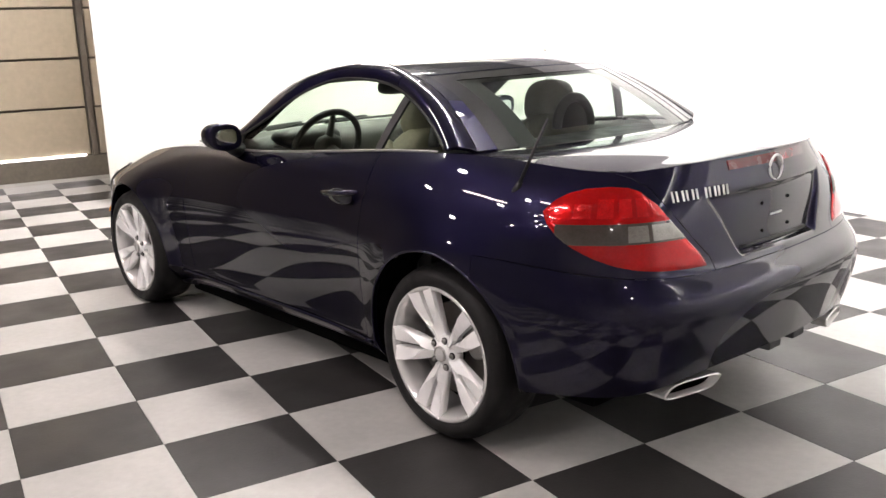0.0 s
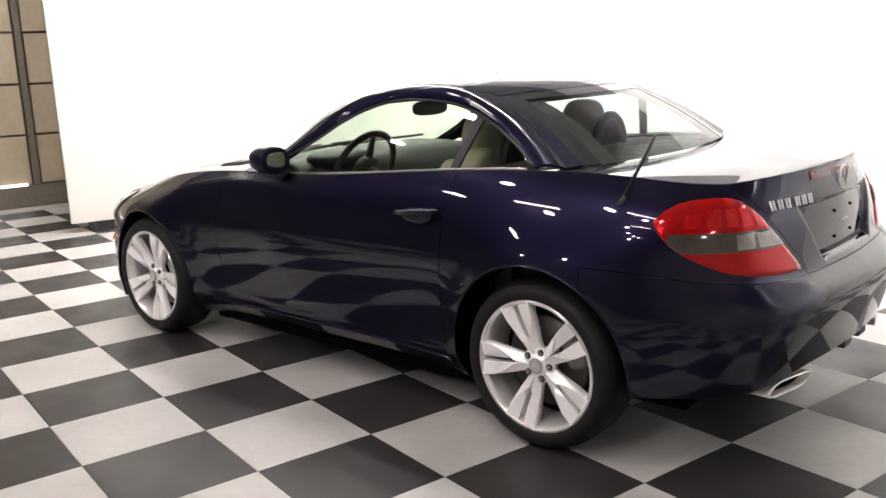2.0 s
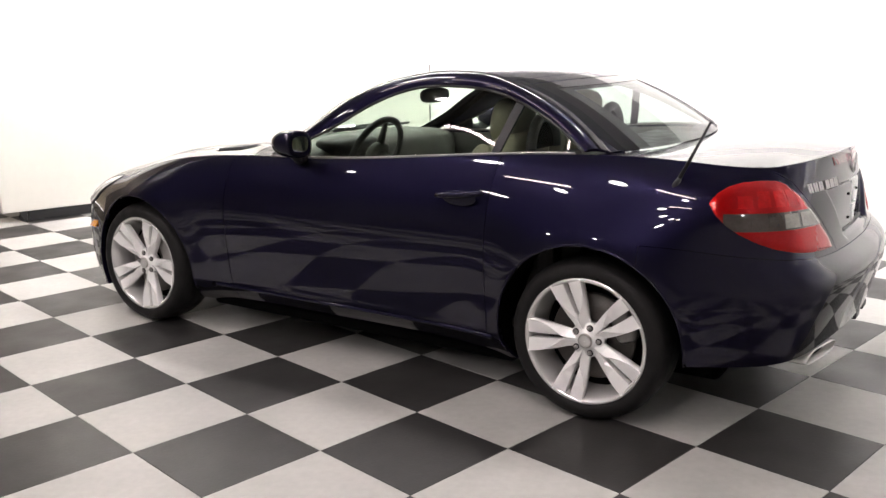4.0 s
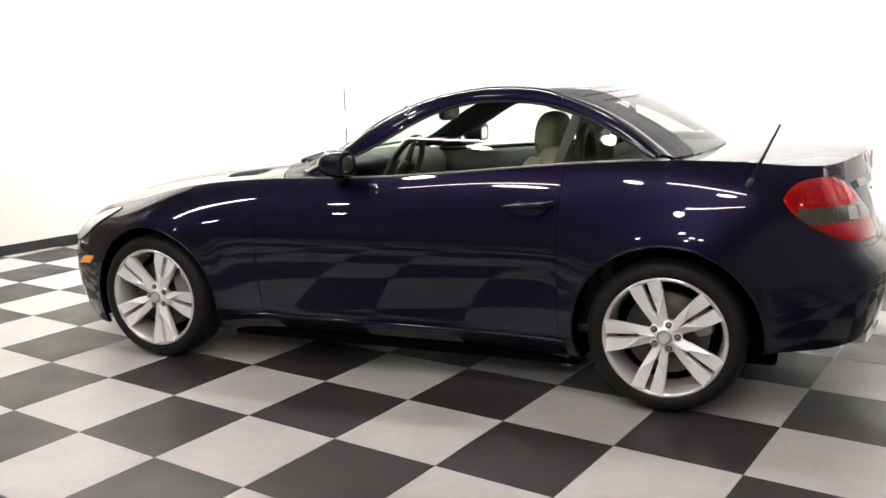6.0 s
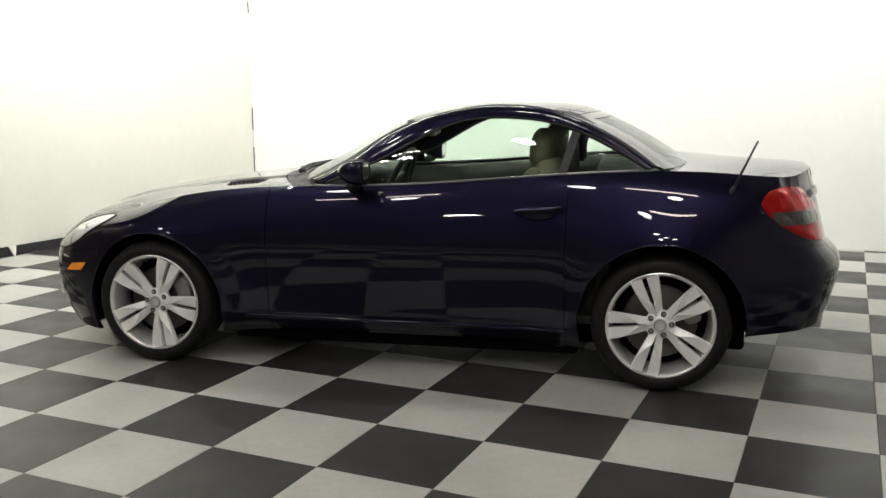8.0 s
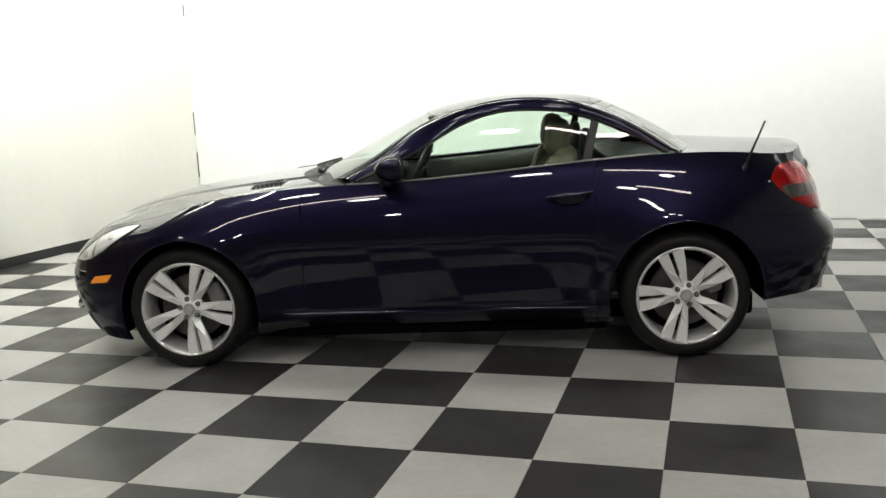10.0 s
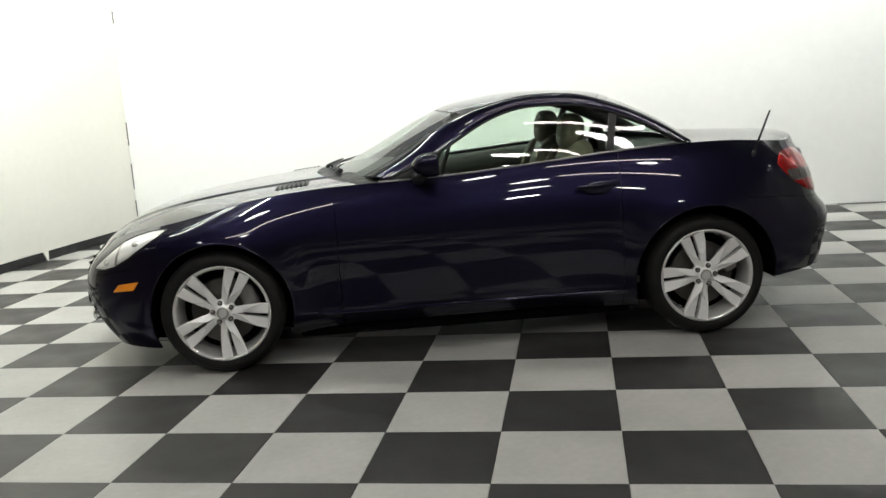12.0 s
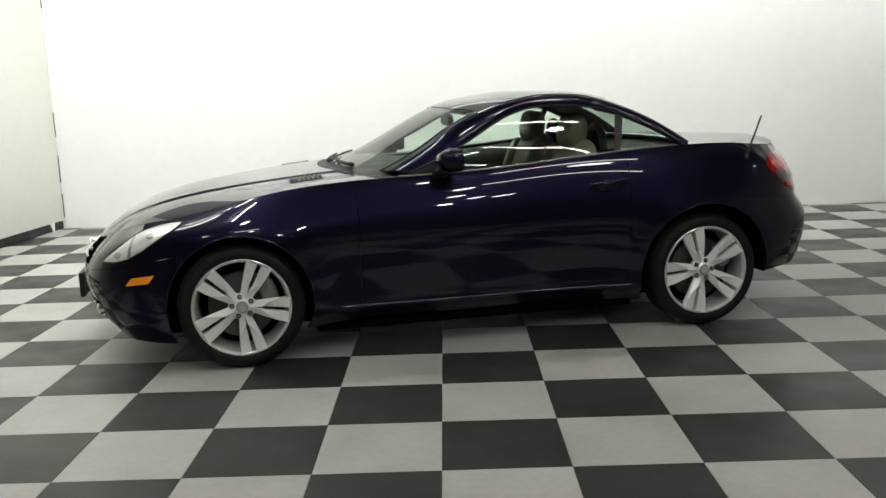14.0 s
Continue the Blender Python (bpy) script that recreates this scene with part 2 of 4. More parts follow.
def spline(ts, ys):
    """Natural cubic spline through ys at ts."""
    ts, ys = np.array(ts, float), np.array(ys, float)
    n, h = len(ts), np.diff(ts)
    a, r = np.eye(n), np.zeros((n,) + ys.shape[1:])
    for i in range(1, n - 1):
        a[i, i - 1], a[i, i], a[i, i + 1] = h[i - 1], 2 * (h[i - 1] + h[i]), h[i]
        r[i] = 6 * ((ys[i + 1] - ys[i]) / h[i] - (ys[i] - ys[i - 1]) / h[i - 1])
    k = np.linalg.solve(a, r)

    def value(t):
        t = np.asarray(t, float)
        i = np.clip(np.searchsorted(ts, t) - 1, 0, n - 2)
        shape = t.shape + (1,) * (ys.ndim - 1)
        g, u, w = h[i].reshape(shape), (ts[i + 1] - t).reshape(shape), (t - ts[i]).reshape(shape)
        return (k[i] * u ** 3 + k[i + 1] * w ** 3) / (6 * g) + (ys[i] / g - k[i] * g / 6) * u + (ys[i + 1] / g - k[i + 1] * g / 6) * w
    return value


# ---- the room ----
def slab(name, corners, z0, z1, mat, parent=None, label="", kind="structure", category=""):
    """An upright-sided block over a floor outline."""
    bm = bmesh.new()
    lo = [bm.verts.new((c[0], c[1], z0)) for c in corners]
    hi = [bm.verts.new((c[0], c[1], z1)) for c in corners]
    n = len(corners)
    bm.faces.new(lo[::-1])
    bm.faces.new(hi)
    for i in range(n):
        bm.faces.new((lo[i], lo[(i + 1) % n], hi[(i + 1) % n], hi[i]))
    bmesh.ops.recalc_face_normals(bm, faces=bm.faces[:])
    ob = part(name, bm, mat, parent, label)
    if parent is None:
        tagged(ob, label, category, kind=kind)
    return ob


def tile_rect(u0, u1, v0, v1):
    return [at_tile(u0, v0), at_tile(u1, v0), at_tile(u1, v1), at_tile(u0, v1)]


U0, U1, V0, V1 = -15.75, 14.0, -22.0, 11.22
HIGH = 4.2
floor = slab("floor", tile_rect(U0 - 1, U1 + 1, V0 - 1, V1 + 1), -0.2, -0.008, CONCRETE, label="pale grey concrete floor slab under checkered tiles", category="floor")
# unseen dark slab, added so the flank's mirrored floor fades to dark
slab("floor_front", tile_rect(U0, U1, V0, -11.0), -0.008, 0.0, FRONT_FLOOR, label="dark floor out of view beyond the checkered tiles, added to darken reflections", category="floor")
# above WHITE_TOP an unseen dark wall is added to darken the car's reflections
WHITE_TOP = 2.8
slab("unseen_upper_wall", tile_rect(-11.9, U1, V1 + 0.02, V1 + 0.5), WHITE_TOP, HIGH, DARK_WALL, label="dark wall out of view, added above the white one to darken reflections", category="wall")
slab("wall_back", tile_rect(-11.9, U1, V1, V1 + 0.5), -0.008, WHITE_TOP, WHITE_WALL, label="plain bright white painted wall behind the car", category="wall")
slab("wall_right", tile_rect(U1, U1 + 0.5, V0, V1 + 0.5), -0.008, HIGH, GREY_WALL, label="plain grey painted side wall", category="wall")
slab("wall_front", tile_rect(U0, U1, V0 - 0.5, V0), -0.008, HIGH, DARK_WALL, label="plain dark grey wall closing the room", category="wall")
slab("wall_nook", tile_rect(U0, -11.9, V1, V1 + 0.5), -0.008, HIGH, DOOR_PANEL, label="plain beige wall behind the white partition", category="wall")
slab("ceiling", tile_rect(U0 - 0.5, U1 + 0.5, V0 - 0.5, V1 + 0.5), HIGH, HIGH + 0.15, CEILING, label="plain dim grey ceiling above the showroom", category="ceiling")

# garage wall with a sectional door: stacked panels in two bays beside a post
garage = slab("wall_garage", tile_rect(U0 - 0.6, U0 - 0.12, V0, V1), -0.008, HIGH, DOOR_POST, label="beige sectional garage door wall with dark seams", category="garage door")


def panel_row(v0, v1, z0, z1):
    bm = box_bm((0, 0, 0), (SIDE * (v1 - v0) - 0.016, 0.05, z1 - z0 - 0.022), bevel=0.006)
    base = at_tile(U0 - 0.12, v0, z0)
    bm.transform(Matrix.Translation(base) @ Matrix.Rotation(GRID + math.pi / 2, 4, "Z") @ Matrix.Translation((0.008, -0.05, 0.011)))
    part("panel", bm, DOOR_PANEL, garage)


for lo_v, hi_v in ((-1.7, 2.02), (2.20, 7.0), (7.18, 11.1)):
    for k in range(5):
        panel_row(lo_v, hi_v, 0.22 + 0.511 * k, min(0.22 + 0.511 * (k + 1), HIGH))
for v in (-1.8, 2.11, 7.09):
    b = at_tile(U0 - 0.12, v)
    part("post", box_bm((-0.03, -0.075, 0.22), (0.03, 0.0, 2.80), 0.004, Matrix.Translation(b) @ Matrix.Rotation(GRID + math.pi / 2, 4, "Z")), DOOR_POST, garage)
kerb_bm = box_bm((0, 0, 0), (SIDE * (V1 - V0), 0.09, 0.225), 0.008)
kerb_bm.transform(Matrix.Translation(at_tile(U0, V0, -0.008)) @ Matrix.Rotation(GRID + math.pi / 2, 4, "Z"))
tagged(part("kerb", kerb_bm, KERB), "brown-grey concrete kerb at the foot of the garage door", "kerb", kind="structure")
strip = box_bm((0, -0.016, 0), (SIDE * 3.3, 0.0, 0.014), 0.0)
strip.transform(Matrix.Translation(at_tile(U0 - 0.02, -1.4, 0.219)) @ Matrix.Rotation(GRID + math.pi / 2, 4, "Z"))
part("door_gap", strip, GAP_GLOW, garage, "bright daylight gap under the door")


# white partition on castors that screens the garage door
def partition():
    a, b = at_tile(-11.34, 1.66), at_tile(-10.38, 11.20)
    length = (b - a).length
    turn = math.atan2(b.y - a.y, b.x - a.x)
    m = Matrix.Translation(a) @ Matrix.Rotation(turn, 4, "Z")
    root = new("partition")
    root.matrix_world = m
    tagged(root, "tall white rolling partition board with black base rail", "partition")
    part("board", box_bm((0, 0, 0.085), (length, 0.05, 3.7), 0.006), WHITE_PANEL, root, "smooth creamy white board", True)
    part("base_rail", box_bm((0.2, 0.008, 0.003), (length - 0.02, 0.042, 0.088), 0.003), BLACK_PLASTIC, root, "black base rail")
    for x in (0.16, 1.42, 2.9, length - 0.25):
        bm = bmesh.new()
        pts = [(-0.035, 0.085), (0.030, 0.085), (0.02, 0.0), (0.008, 0.0)]
        f = [bm.verts.new((x + px, -0.012, pz + 0.001)) for px, pz in pts]
        k = [bm.verts.new((x + px, 0.004, pz + 0.001)) for px, pz in pts]
        bm.faces.new(f)
        bm.faces.new(k[::-1])
        for i in range(4):
            bm.faces.new((f[i], k[i], k[(i + 1) % 4], f[(i + 1) % 4]))
        bmesh.ops.recalc_face_normals(bm, faces=bm.faces[:])
        foot = part("bracket", bm, WHITE_PANEL if x > 0.5 else BLACK_PLASTIC, root, "white triangular foot bracket" if x > 0.5 else "")
    w = lathe_bm([(0.001, -0.015), (0.03, -0.015), (0.034, -0.01), (0.034, 0.01), (0.03, 0.015), (0.001, 0.015)], 20)
    w.transform(Matrix.Translation((0.16, 0.025, 0.036)))
    part("castor", w, BLACK_PLASTIC, root, "small black castor", True)
    # dark broken seam where the board meets the back wall
    for z0, z1 in ((0.12, 0.35), (0.47, 0.74), (0.93, 1.17), (2.18, 2.30)):
        part("seam", box_bm((length - 0.008, -0.004, z0), (length + 0.004, 0.004, z1), 0.001), SEAL, root, "dark gap strip")


partition()


# ---- ceiling lights ----
def fill_strip(u, v, length=1.25, along=0.0, mat=TUBE, drop=0.0, tip=0.0):
    root = new("wall_fill_light")
    root.matrix_world = Matrix.Translation(at_tile(u, v, HIGH - drop)) @ Matrix.Rotation(GRID + along, 4, "Z") @ Matrix.Rotation(tip, 4, "X")
    tagged(root, "unseen strip light added under the ceiling to brighten the walls", "light", group="ceiling strip lights")
    part("housing", box_bm((-length / 2, -0.09, -0.05), (length / 2, 0.09, -0.004), 0.01), LAMP_BODY, root)
    part("diffuser", box_bm((-length / 2 + 0.02, -0.07, -0.057), (length / 2 - 0.02, 0.07, -0.052), 0.0015), mat, root, "glowing tube cover")


def troffer(u, v, along=0.0, mat=None):
    root = new("ceiling_troffer")
    root.matrix_world = Matrix.Translation(at_tile(u, v, HIGH)) @ Matrix.Rotation(GRID + along, 4, "Z")
    tagged(root, "wide white ceiling light, some added as unseen fill, with a glowing diffuser", "light", group="ceiling troffers")
    part("housing", box_bm((-0.66, -0.09, -0.05), (0.66, 0.09, -0.004), 0.01), LAMP_BODY, root)
    part("diffuser", box_bm((-0.62, -0.055, -0.07), (0.62, 0.055, -0.052), 0.008), mat or TUBE, root, "glowing pinkish diffuser")


def spot_light(u, v, mat=None, size=1.0):
    root = new("ceiling_spotlight")
    root.matrix_world = Matrix.Translation(at_tile(u, v, HIGH))
    tagged(root, "round lit spotlight under the ceiling", "light", group="ceiling spotlights")
    bm = lathe_bm([(0.02, 0), (0.07, 0), (0.09, 0.05), (0.09, 0.12), (0.082, 0.12), (0.08, 0.1)], 24)
    bm.transform(Matrix.Rotation(-math.pi / 2, 4, "X") @ Matrix.Translation((0, 0.004, 0)))
    part("housing", bm, LAMP_BODY, root, "", True)
    bm = lathe_bm([(0.001, 0.112), (0.078, 0.11)], 24)
    bm.transform(Matrix.Rotation(-math.pi / 2, 4, "X"))
    part("bulb", bm, mat or BULB, root, "glowing bulb face", True)
    root.matrix_world = root.matrix_world @ Matrix.Diagonal((size, size, 1, 1))


# strips and bulbs above the car's near flank, then rows further out
def near_tile(x, y):
    d = Vector((x, y, 0)) - ORIGIN
    return (d.x * CU + d.y * SU) / SIDE, (d.y * CU - d.x * SU) / SIDE


for x, y in ((1.75, -4.3), (1.5, -2.45), (-1.5, -3.5)):
    troffer(*near_tile(x, y), along=-GRID)
# three more over the roof, added as fill for floor and wall
for x, y in ((-0.2, 1.0), (-1.7, 1.0), (-3.2, 1.0)):
    troffer(*near_tile(x, y), along=-GRID, mat=ROOF_FILL)
for x, y in ((1.3, -7.8), (-1.4, -8.0), (-5.0, -8.4)):
    spot_light(*near_tile(x, y), mat=FRONT_BULB, size=1.7)
for x, y in ((1.75, -2.9), (0.32, -2.6), (-1.25, -3.9), (-1.6, -2.0), (-3.8, -3.8), (-3.75, -5.8), (1.6, -6.8), (1.1, -5.9), (2.1, -7.2), (0.95, -4.6)):
    spot_light(*near_tile(x, y), size=1.9)
for x, y in ((5.4, -2.2), (5.9, -3.4), (1.3, 0.9)):
    spot_light(*near_tile(x, y), size=1.15)
# unseen fill strips, tipped to brighten back wall, partition and garage door
for u, v in ((-9, 4.6), (-5, 4.6), (-1, 4.6), (3, 6.0), (7.5, 7.6), (11.5, 7.6)):
    fill_strip(u, v, length=1.05 if u > 5 else 1.5 if u > -2 else 1.25, mat=WALL_FILL, drop=0.08, tip=radians(58 if u < -3 else 74 if u < 0 else 80))
for v in (5.0, 1.0):
    fill_strip(-5.6, v, along=math.pi / 2, mat=WALL_FILL, drop=0.08, tip=radians(58))
fill_strip(-12.6, -3.5, along=math.pi / 2, mat=WALL_FILL, drop=0.08, tip=radians(80))


# ---- the car: its nose points to -x, its near flank to -y ----
car = new("car")
tagged(car, "dark navy blue two-seat hardtop roadster with silver alloy wheels", "car")

# plan outline of the flank, from the nose round to the tail
PLAN = [(-2.032, 0), (-2.016, 0.22), (-1.970, 0.44), (-1.872, 0.652), (-1.69, 0.778), (-1.45, 0.848), (-1.20, 0.882), (-0.78, 0.852), (-0.10, 0.838),
        (0.66, 0.848), (1.20, 0.892), (1.52, 0.868), (1.750, 0.80), (1.934, 0.674), (2.023, 0.465), (2.056, 0.22), (2.065, 0)]
# heights and insets of the six lines that run along the flank, bottom to shoulder
HEIGHTS = [
    [.15, .15, .148, .150, .150, .150, .155, .138, .138, .140, .19, .265, .275, .29, .33, .34, .34],
    [.25, .25, .25, .25, .25, .26, .28, .28, .275, .275, .29, .33, .35, .38, .42, .43, .43],
    [.40, .40, .40, .42, .44, .47, .51, .53, .54, .55, .56, .55, .54, .555, .57, .575, .575],
    [.49, .49, .50, .53, .57, .61, .64, .605, .62, .635, .69, .70, .675, .655, .645, .645, .645],
    [.545, .55, .57, .605, .65, .685, .735, .79, .82, .85, .86, .845, .82, .795, .785, .782, .782],
    [.585, .60, .635, .675, .71, .745, .80, .862, .888, .942, .971, .962, .943, .938, .949, .957, .957]]
INSETS = [
    [.17, .17, .168, .108, .026, .0, .05, .105, .110, .105, .03, .02, .030, .046, .048, .044, .044],
    [.072, .072, .070, .034, -.004, -.006, .014, .014, .013, .014, .008, .0, .006, .018, .022, .020, .020],
    [0, 0, 0, 0, 0, 0, 0, .003, .005, .003, 0, 0, .002, .005, .005, .004, .004],
    [.02, .02, .02, .018, .016, .015, .015, .011, .012, .011, .015, .018, .034, .056, .068, .070, .068],
    [.06, .06, .065, .065, .060, .052, .058, .066, .069, .070, .072, .058, .072, .103, .108, .098, .093],
    [.10, .105, .13, .15, .16, .158, .155, .122, .097, .112, .170, .186, .188, .202, .176, .146, .136]]
KNOTS = [0, .18, .42, .62, .82, 1]
chord = np.concatenate([[0], np.cumsum(np.hypot(*np.diff(np.array(PLAN), axis=0).T))])
LENGTH = chord[-1]


def faired(values, sigma, mirror):
    """A spline through the values, faired along the body so that reflections run smoothly; mirror: +1 or -1 a column at the middle of nose and tail."""
    step = 0.004
    ss = np.linspace(0, LENGTH, int(LENGTH / step))
    d = spline(chord, np.array(values, float))(ss)
    pad = int(3 * sigma / (ss[1] - ss[0]))
    mirror = np.array(mirror)
    wide = np.concatenate([d[pad:0:-1] * mirror, d, d[-2:-pad - 2:-1] * mirror])
    w = np.exp(-0.5 * (np.arange(-pad, pad + 1) / (pad / 3)) ** 2)
    w /= w.sum()
    smooth = np.stack([np.convolve(wide[:, k], w, "valid") for k in range(wide.shape[1])], 1)
    return lambda s: np.stack([np.interp(s, ss, smooth[:, k]) for k in range(smooth.shape[1])], -1)


plan_of = faired(PLAN, 0.035, (1, -1))
height_of = faired(np.array(HEIGHTS).T, 0.07, (1,) * 6)
inset_of = faired(np.array(INSETS).T, 0.07, (1,) * 6)

# lean of the body side against height, degrees, from the sill to the belt
LEAN_Z = [.16, .20, .24, .27, .30, .38, .45, .50, .54, .60, .64, .68, .72, .76, .82, .86, .89]
LEAN = [-50, -45, -28, -10, -6.5, -6, -6, -4.8, -3.3, -1, 3, 7.5, 11, 14, 19.5, 26, 36]
lean_z = np.linspace(0.10, 0.92, 400)
lean_in = np.cumsum(np.tan(np.radians(np.interp(lean_z, LEAN_Z, LEAN)))) * (lean_z[1] - lean_z[0])
w = np.exp(-0.5 * (np.arange(-24, 25) / 8) ** 2)
lean_in = np.convolve(np.pad(lean_in, 24, "edge"), w / w.sum(), "valid")
lean_in -= lean_in.min()


def side_inset(z, top, top_inset):
    """How far the body side lies inside the plan outline at a height."""
    waist = 0.615
    k = np.maximum(top - waist, 0.05) / (0.89 - waist)
    high = np.interp(waist + (z - waist) / k, lean_z, lean_in) * top_inset / np.interp(0.89, lean_z, lean_in)
    return np.where(z > waist, high, np.interp(z, lean_z, lean_in))


WHEELS = {"front": (-1.207, 0.305), "rear": (1.222, 0.305)}
ARCH = {"front": 0.347, "rear": 0.362}


def soft_step(q):
    return 1 / (1 + np.exp(-np.clip(q, -40, 40)))


def swell(x, z, top):
    """Flared arches and the sill ledge."""
    side = soft_step((x + 0.80) / 0.04) * soft_step((0.83 - x) / 0.04)
    res = side * 0.005 * np.exp(-((z - 0.262) / 0.014) ** 2)
    for end, (wx, wz) in WHEELS.items():
        res = res + 0.016 * soft_step((ARCH[end] + 0.055 - np.hypot(x - wx, z - wz)) / 0.032)
    return res


def flank(s, v, out=0.0):
    """A point of the near flank: s metres round from the nose, v from sill (0) to shoulder (1), moved out by some metres."""
    s, v = np.broadcast_arrays(np.asarray(s, float), np.asarray(v, float))
    shape = s.shape
    s, v = np.clip(s.ravel(), 0, LENGTH), v.ravel()
    p, d = plan_of(s), plan_of(np.minimum(s + 8e-3, LENGTH)) - plan_of(np.maximum(s - 8e-3, 0))
    n = np.stack([-d[:, 1], d[:, 0]], 1)
    n /= np.linalg.norm(n, axis=1, keepdims=True)
    h, i = height_of(s), inset_of(s)
    z, k = np.zeros(len(s)), np.zeros(len(s))
    cols = [spline(KNOTS, np.eye(6)[j])(v) for j in range(6)]
    for j in range(6):
        z += cols[j] * h[:, j]
        k += cols[j] * i[:, j]
    side = soft_step((p[:, 0] + 1.28) / 0.06) * soft_step((1.52 - p[:, 0]) / 0.07)
    k = k + side * (side_inset(z, h[:, 5], i[:, 5]) - k)
    xy = p - n * k[:, None]
    xy = p + n * (out - k + swell(xy[:, 0], z, h[:, 5]))[:, None]
    res = np.stack([xy[:, 0], -np.maximum(xy[:, 1], 0.0), z], 1)
    return res.reshape(shape + (3,))


def s_at(x):
    """How far round the outline the flank has that x."""
    ss = np.linspace(0, LENGTH, 4000)
    return float(np.interp(x, plan_of(ss)[:, 0], ss))


def s_at_rear(y):
    ss = np.linspace(LENGTH * 0.7, LENGTH, 2000)
    return float(np.interp(-y, -plan_of(ss)[:, 1], ss))


def s_at_front(y):
    ss = np.linspace(0, LENGTH * 0.3, 2000)
    return float(np.interp(y, plan_of(ss)[:, 1], ss))


def sheet(name, grids, mat, parent, label="", flange=0.012, gap=0.0018, arches=False, smooth=True, mirror=False, out_hint=None, skip=None):
    """One panel from one or more point grids, with turned-in edges; wheel openings are cut out when asked."""
    bm = bmesh.new()
    for g in grids:
        g = np.array(g, float)
        if mirror:
            g = g * np.array([1, -1, 1])
        verts = [[bm.verts.new(p) for p in row] for row in g]
        for i in range(len(verts) - 1):
            for j in range(len(verts[0]) - 1):
                q = (verts[i][j], verts[i + 1][j], verts[i + 1][j + 1], verts[i][j + 1])
                if skip and skip(i, j):
                    continue
                if arches and any(all((v.co.x - wx) ** 2 + (v.co.z - wz) ** 2 < ARCH[end] ** 2 for v in q) for end, (wx, wz) in WHEELS.items()):
                    continue
                if arches and all(v.co.z < 0.285 and 1.38 < v.co.x < 1.60 for v in q):
                    continue
                bm.faces.new(q)
    if len(grids) > 1:
        bmesh.ops.remove_doubles(bm, verts=bm.verts[:], dist=0.0006)
    else:
        bmesh.ops.remove_doubles(bm, verts=bm.verts[:], dist=0.00005)
    bmesh.ops.delete(bm, geom=[v for v in bm.verts if not v.link_faces], context="VERTS")
    if arches:
        for v in bm.verts:
            for end, (wx, wz) in WHEELS.items():
                d = Vector((v.co.x - wx, v.co.z - wz))
                if d.length < ARCH[end]:
                    d = d.normalized() * ARCH[end]
                    v.co.x, v.co.z = wx + d.x, wz + d.y
        rim = [v for v in bm.verts if any(math.hypot(v.co.x - wx, v.co.z - wz) < ARCH[end] + 0.008 for end, (wx, wz) in WHEELS.items())]
        bmesh.ops.remove_doubles(bm, verts=rim, dist=0.0036)
        bmesh.ops.dissolve_degenerate(bm, edges=bm.edges[:], dist=0.0008)
    bmesh.ops.recalc_face_normals(bm, faces=bm.faces[:])
    bm.normal_update()
    hint = Vector(out_hint) if out_hint else None
    score = sum(f.normal.dot((f.calc_center_median() - Vector((0, 0, 0.4))) if hint is None else hint) for f in bm.faces)
    if score < 0:
        bmesh.ops.reverse_faces(bm, faces=bm.faces[:])
        bm.normal_update()
    edge = [e for e in bm.edges if e.is_boundary]
    if gap:
        moves = {}
        for e in edge:
            inward = (e.link_faces[0].calc_center_median() - (e.verts[0].co + e.verts[1].co) / 2)
            along = (e.verts[1].co - e.verts[0].co)
            if along.length > 1e-7:
                inward -= along * (inward.dot(along) / along.length_squared)
            if inward.length > 1e-4 and along.length > 0.002:
                for v in e.verts:
                    moves.setdefault(v, []).append(inward.normalized())
        for v, ds in moves.items():
            v.co += sum(ds, Vector()) / len(ds) * gap
    if flange:
        normals = {v: v.normal.copy() for e in edge for v in e.verts}
        res = bmesh.ops.extrude_edge_only(bm, edges=edge)
        made = [g for g in res["geom"] if isinstance(g, bmesh.types.BMVert)]
        old = {}
        for v in made:
            for e in v.link_edges:
                o = e.other_vert(v)
                if o in normals and (o.co - v.co).length < 1e-7:
                    old[v] = o
        for v, o in old.items():
            in_arch = arches and any(math.hypot(o.co.x - wx, o.co.z - wz) < ARCH[end] + 0.006 for end, (wx, wz) in WHEELS.items())
            v.co -= Vector((0, math.copysign(2 * flange, o.co.y), 0)) if in_arch else normals[o] * flange
        for e in edge:
            e.smooth = False
    return part(name, bm, mat, parent, label, smooth)


def flank_grid(s0, s1, v0, v1, ns=None, nv=None, out=0.0):
    ns = ns or max(6, int((s1 - s0) / 0.016))
    nv = nv or max(5, int((v1 - v0) * 64))
    s, v = np.meshgrid(np.linspace(s0, s1, ns), np.linspace(v0, v1, nv), indexing="ij")
    return flank(s, v, out)


# centre lines of bonnet and boot
bonnet_z = spline([-1.945, -1.90, -1.82, -1.60, -1.43, -1.26, -0.93, -0.70, -0.40], [.588, .627, .683, .774, .814, .838, .871, .892, .915])
boot_z = spline([1.10, 1.43, 1.55, 1.70, 1.83, 1.93, 1.982], [.95, .974, .976, .974, .968, .962, .957])


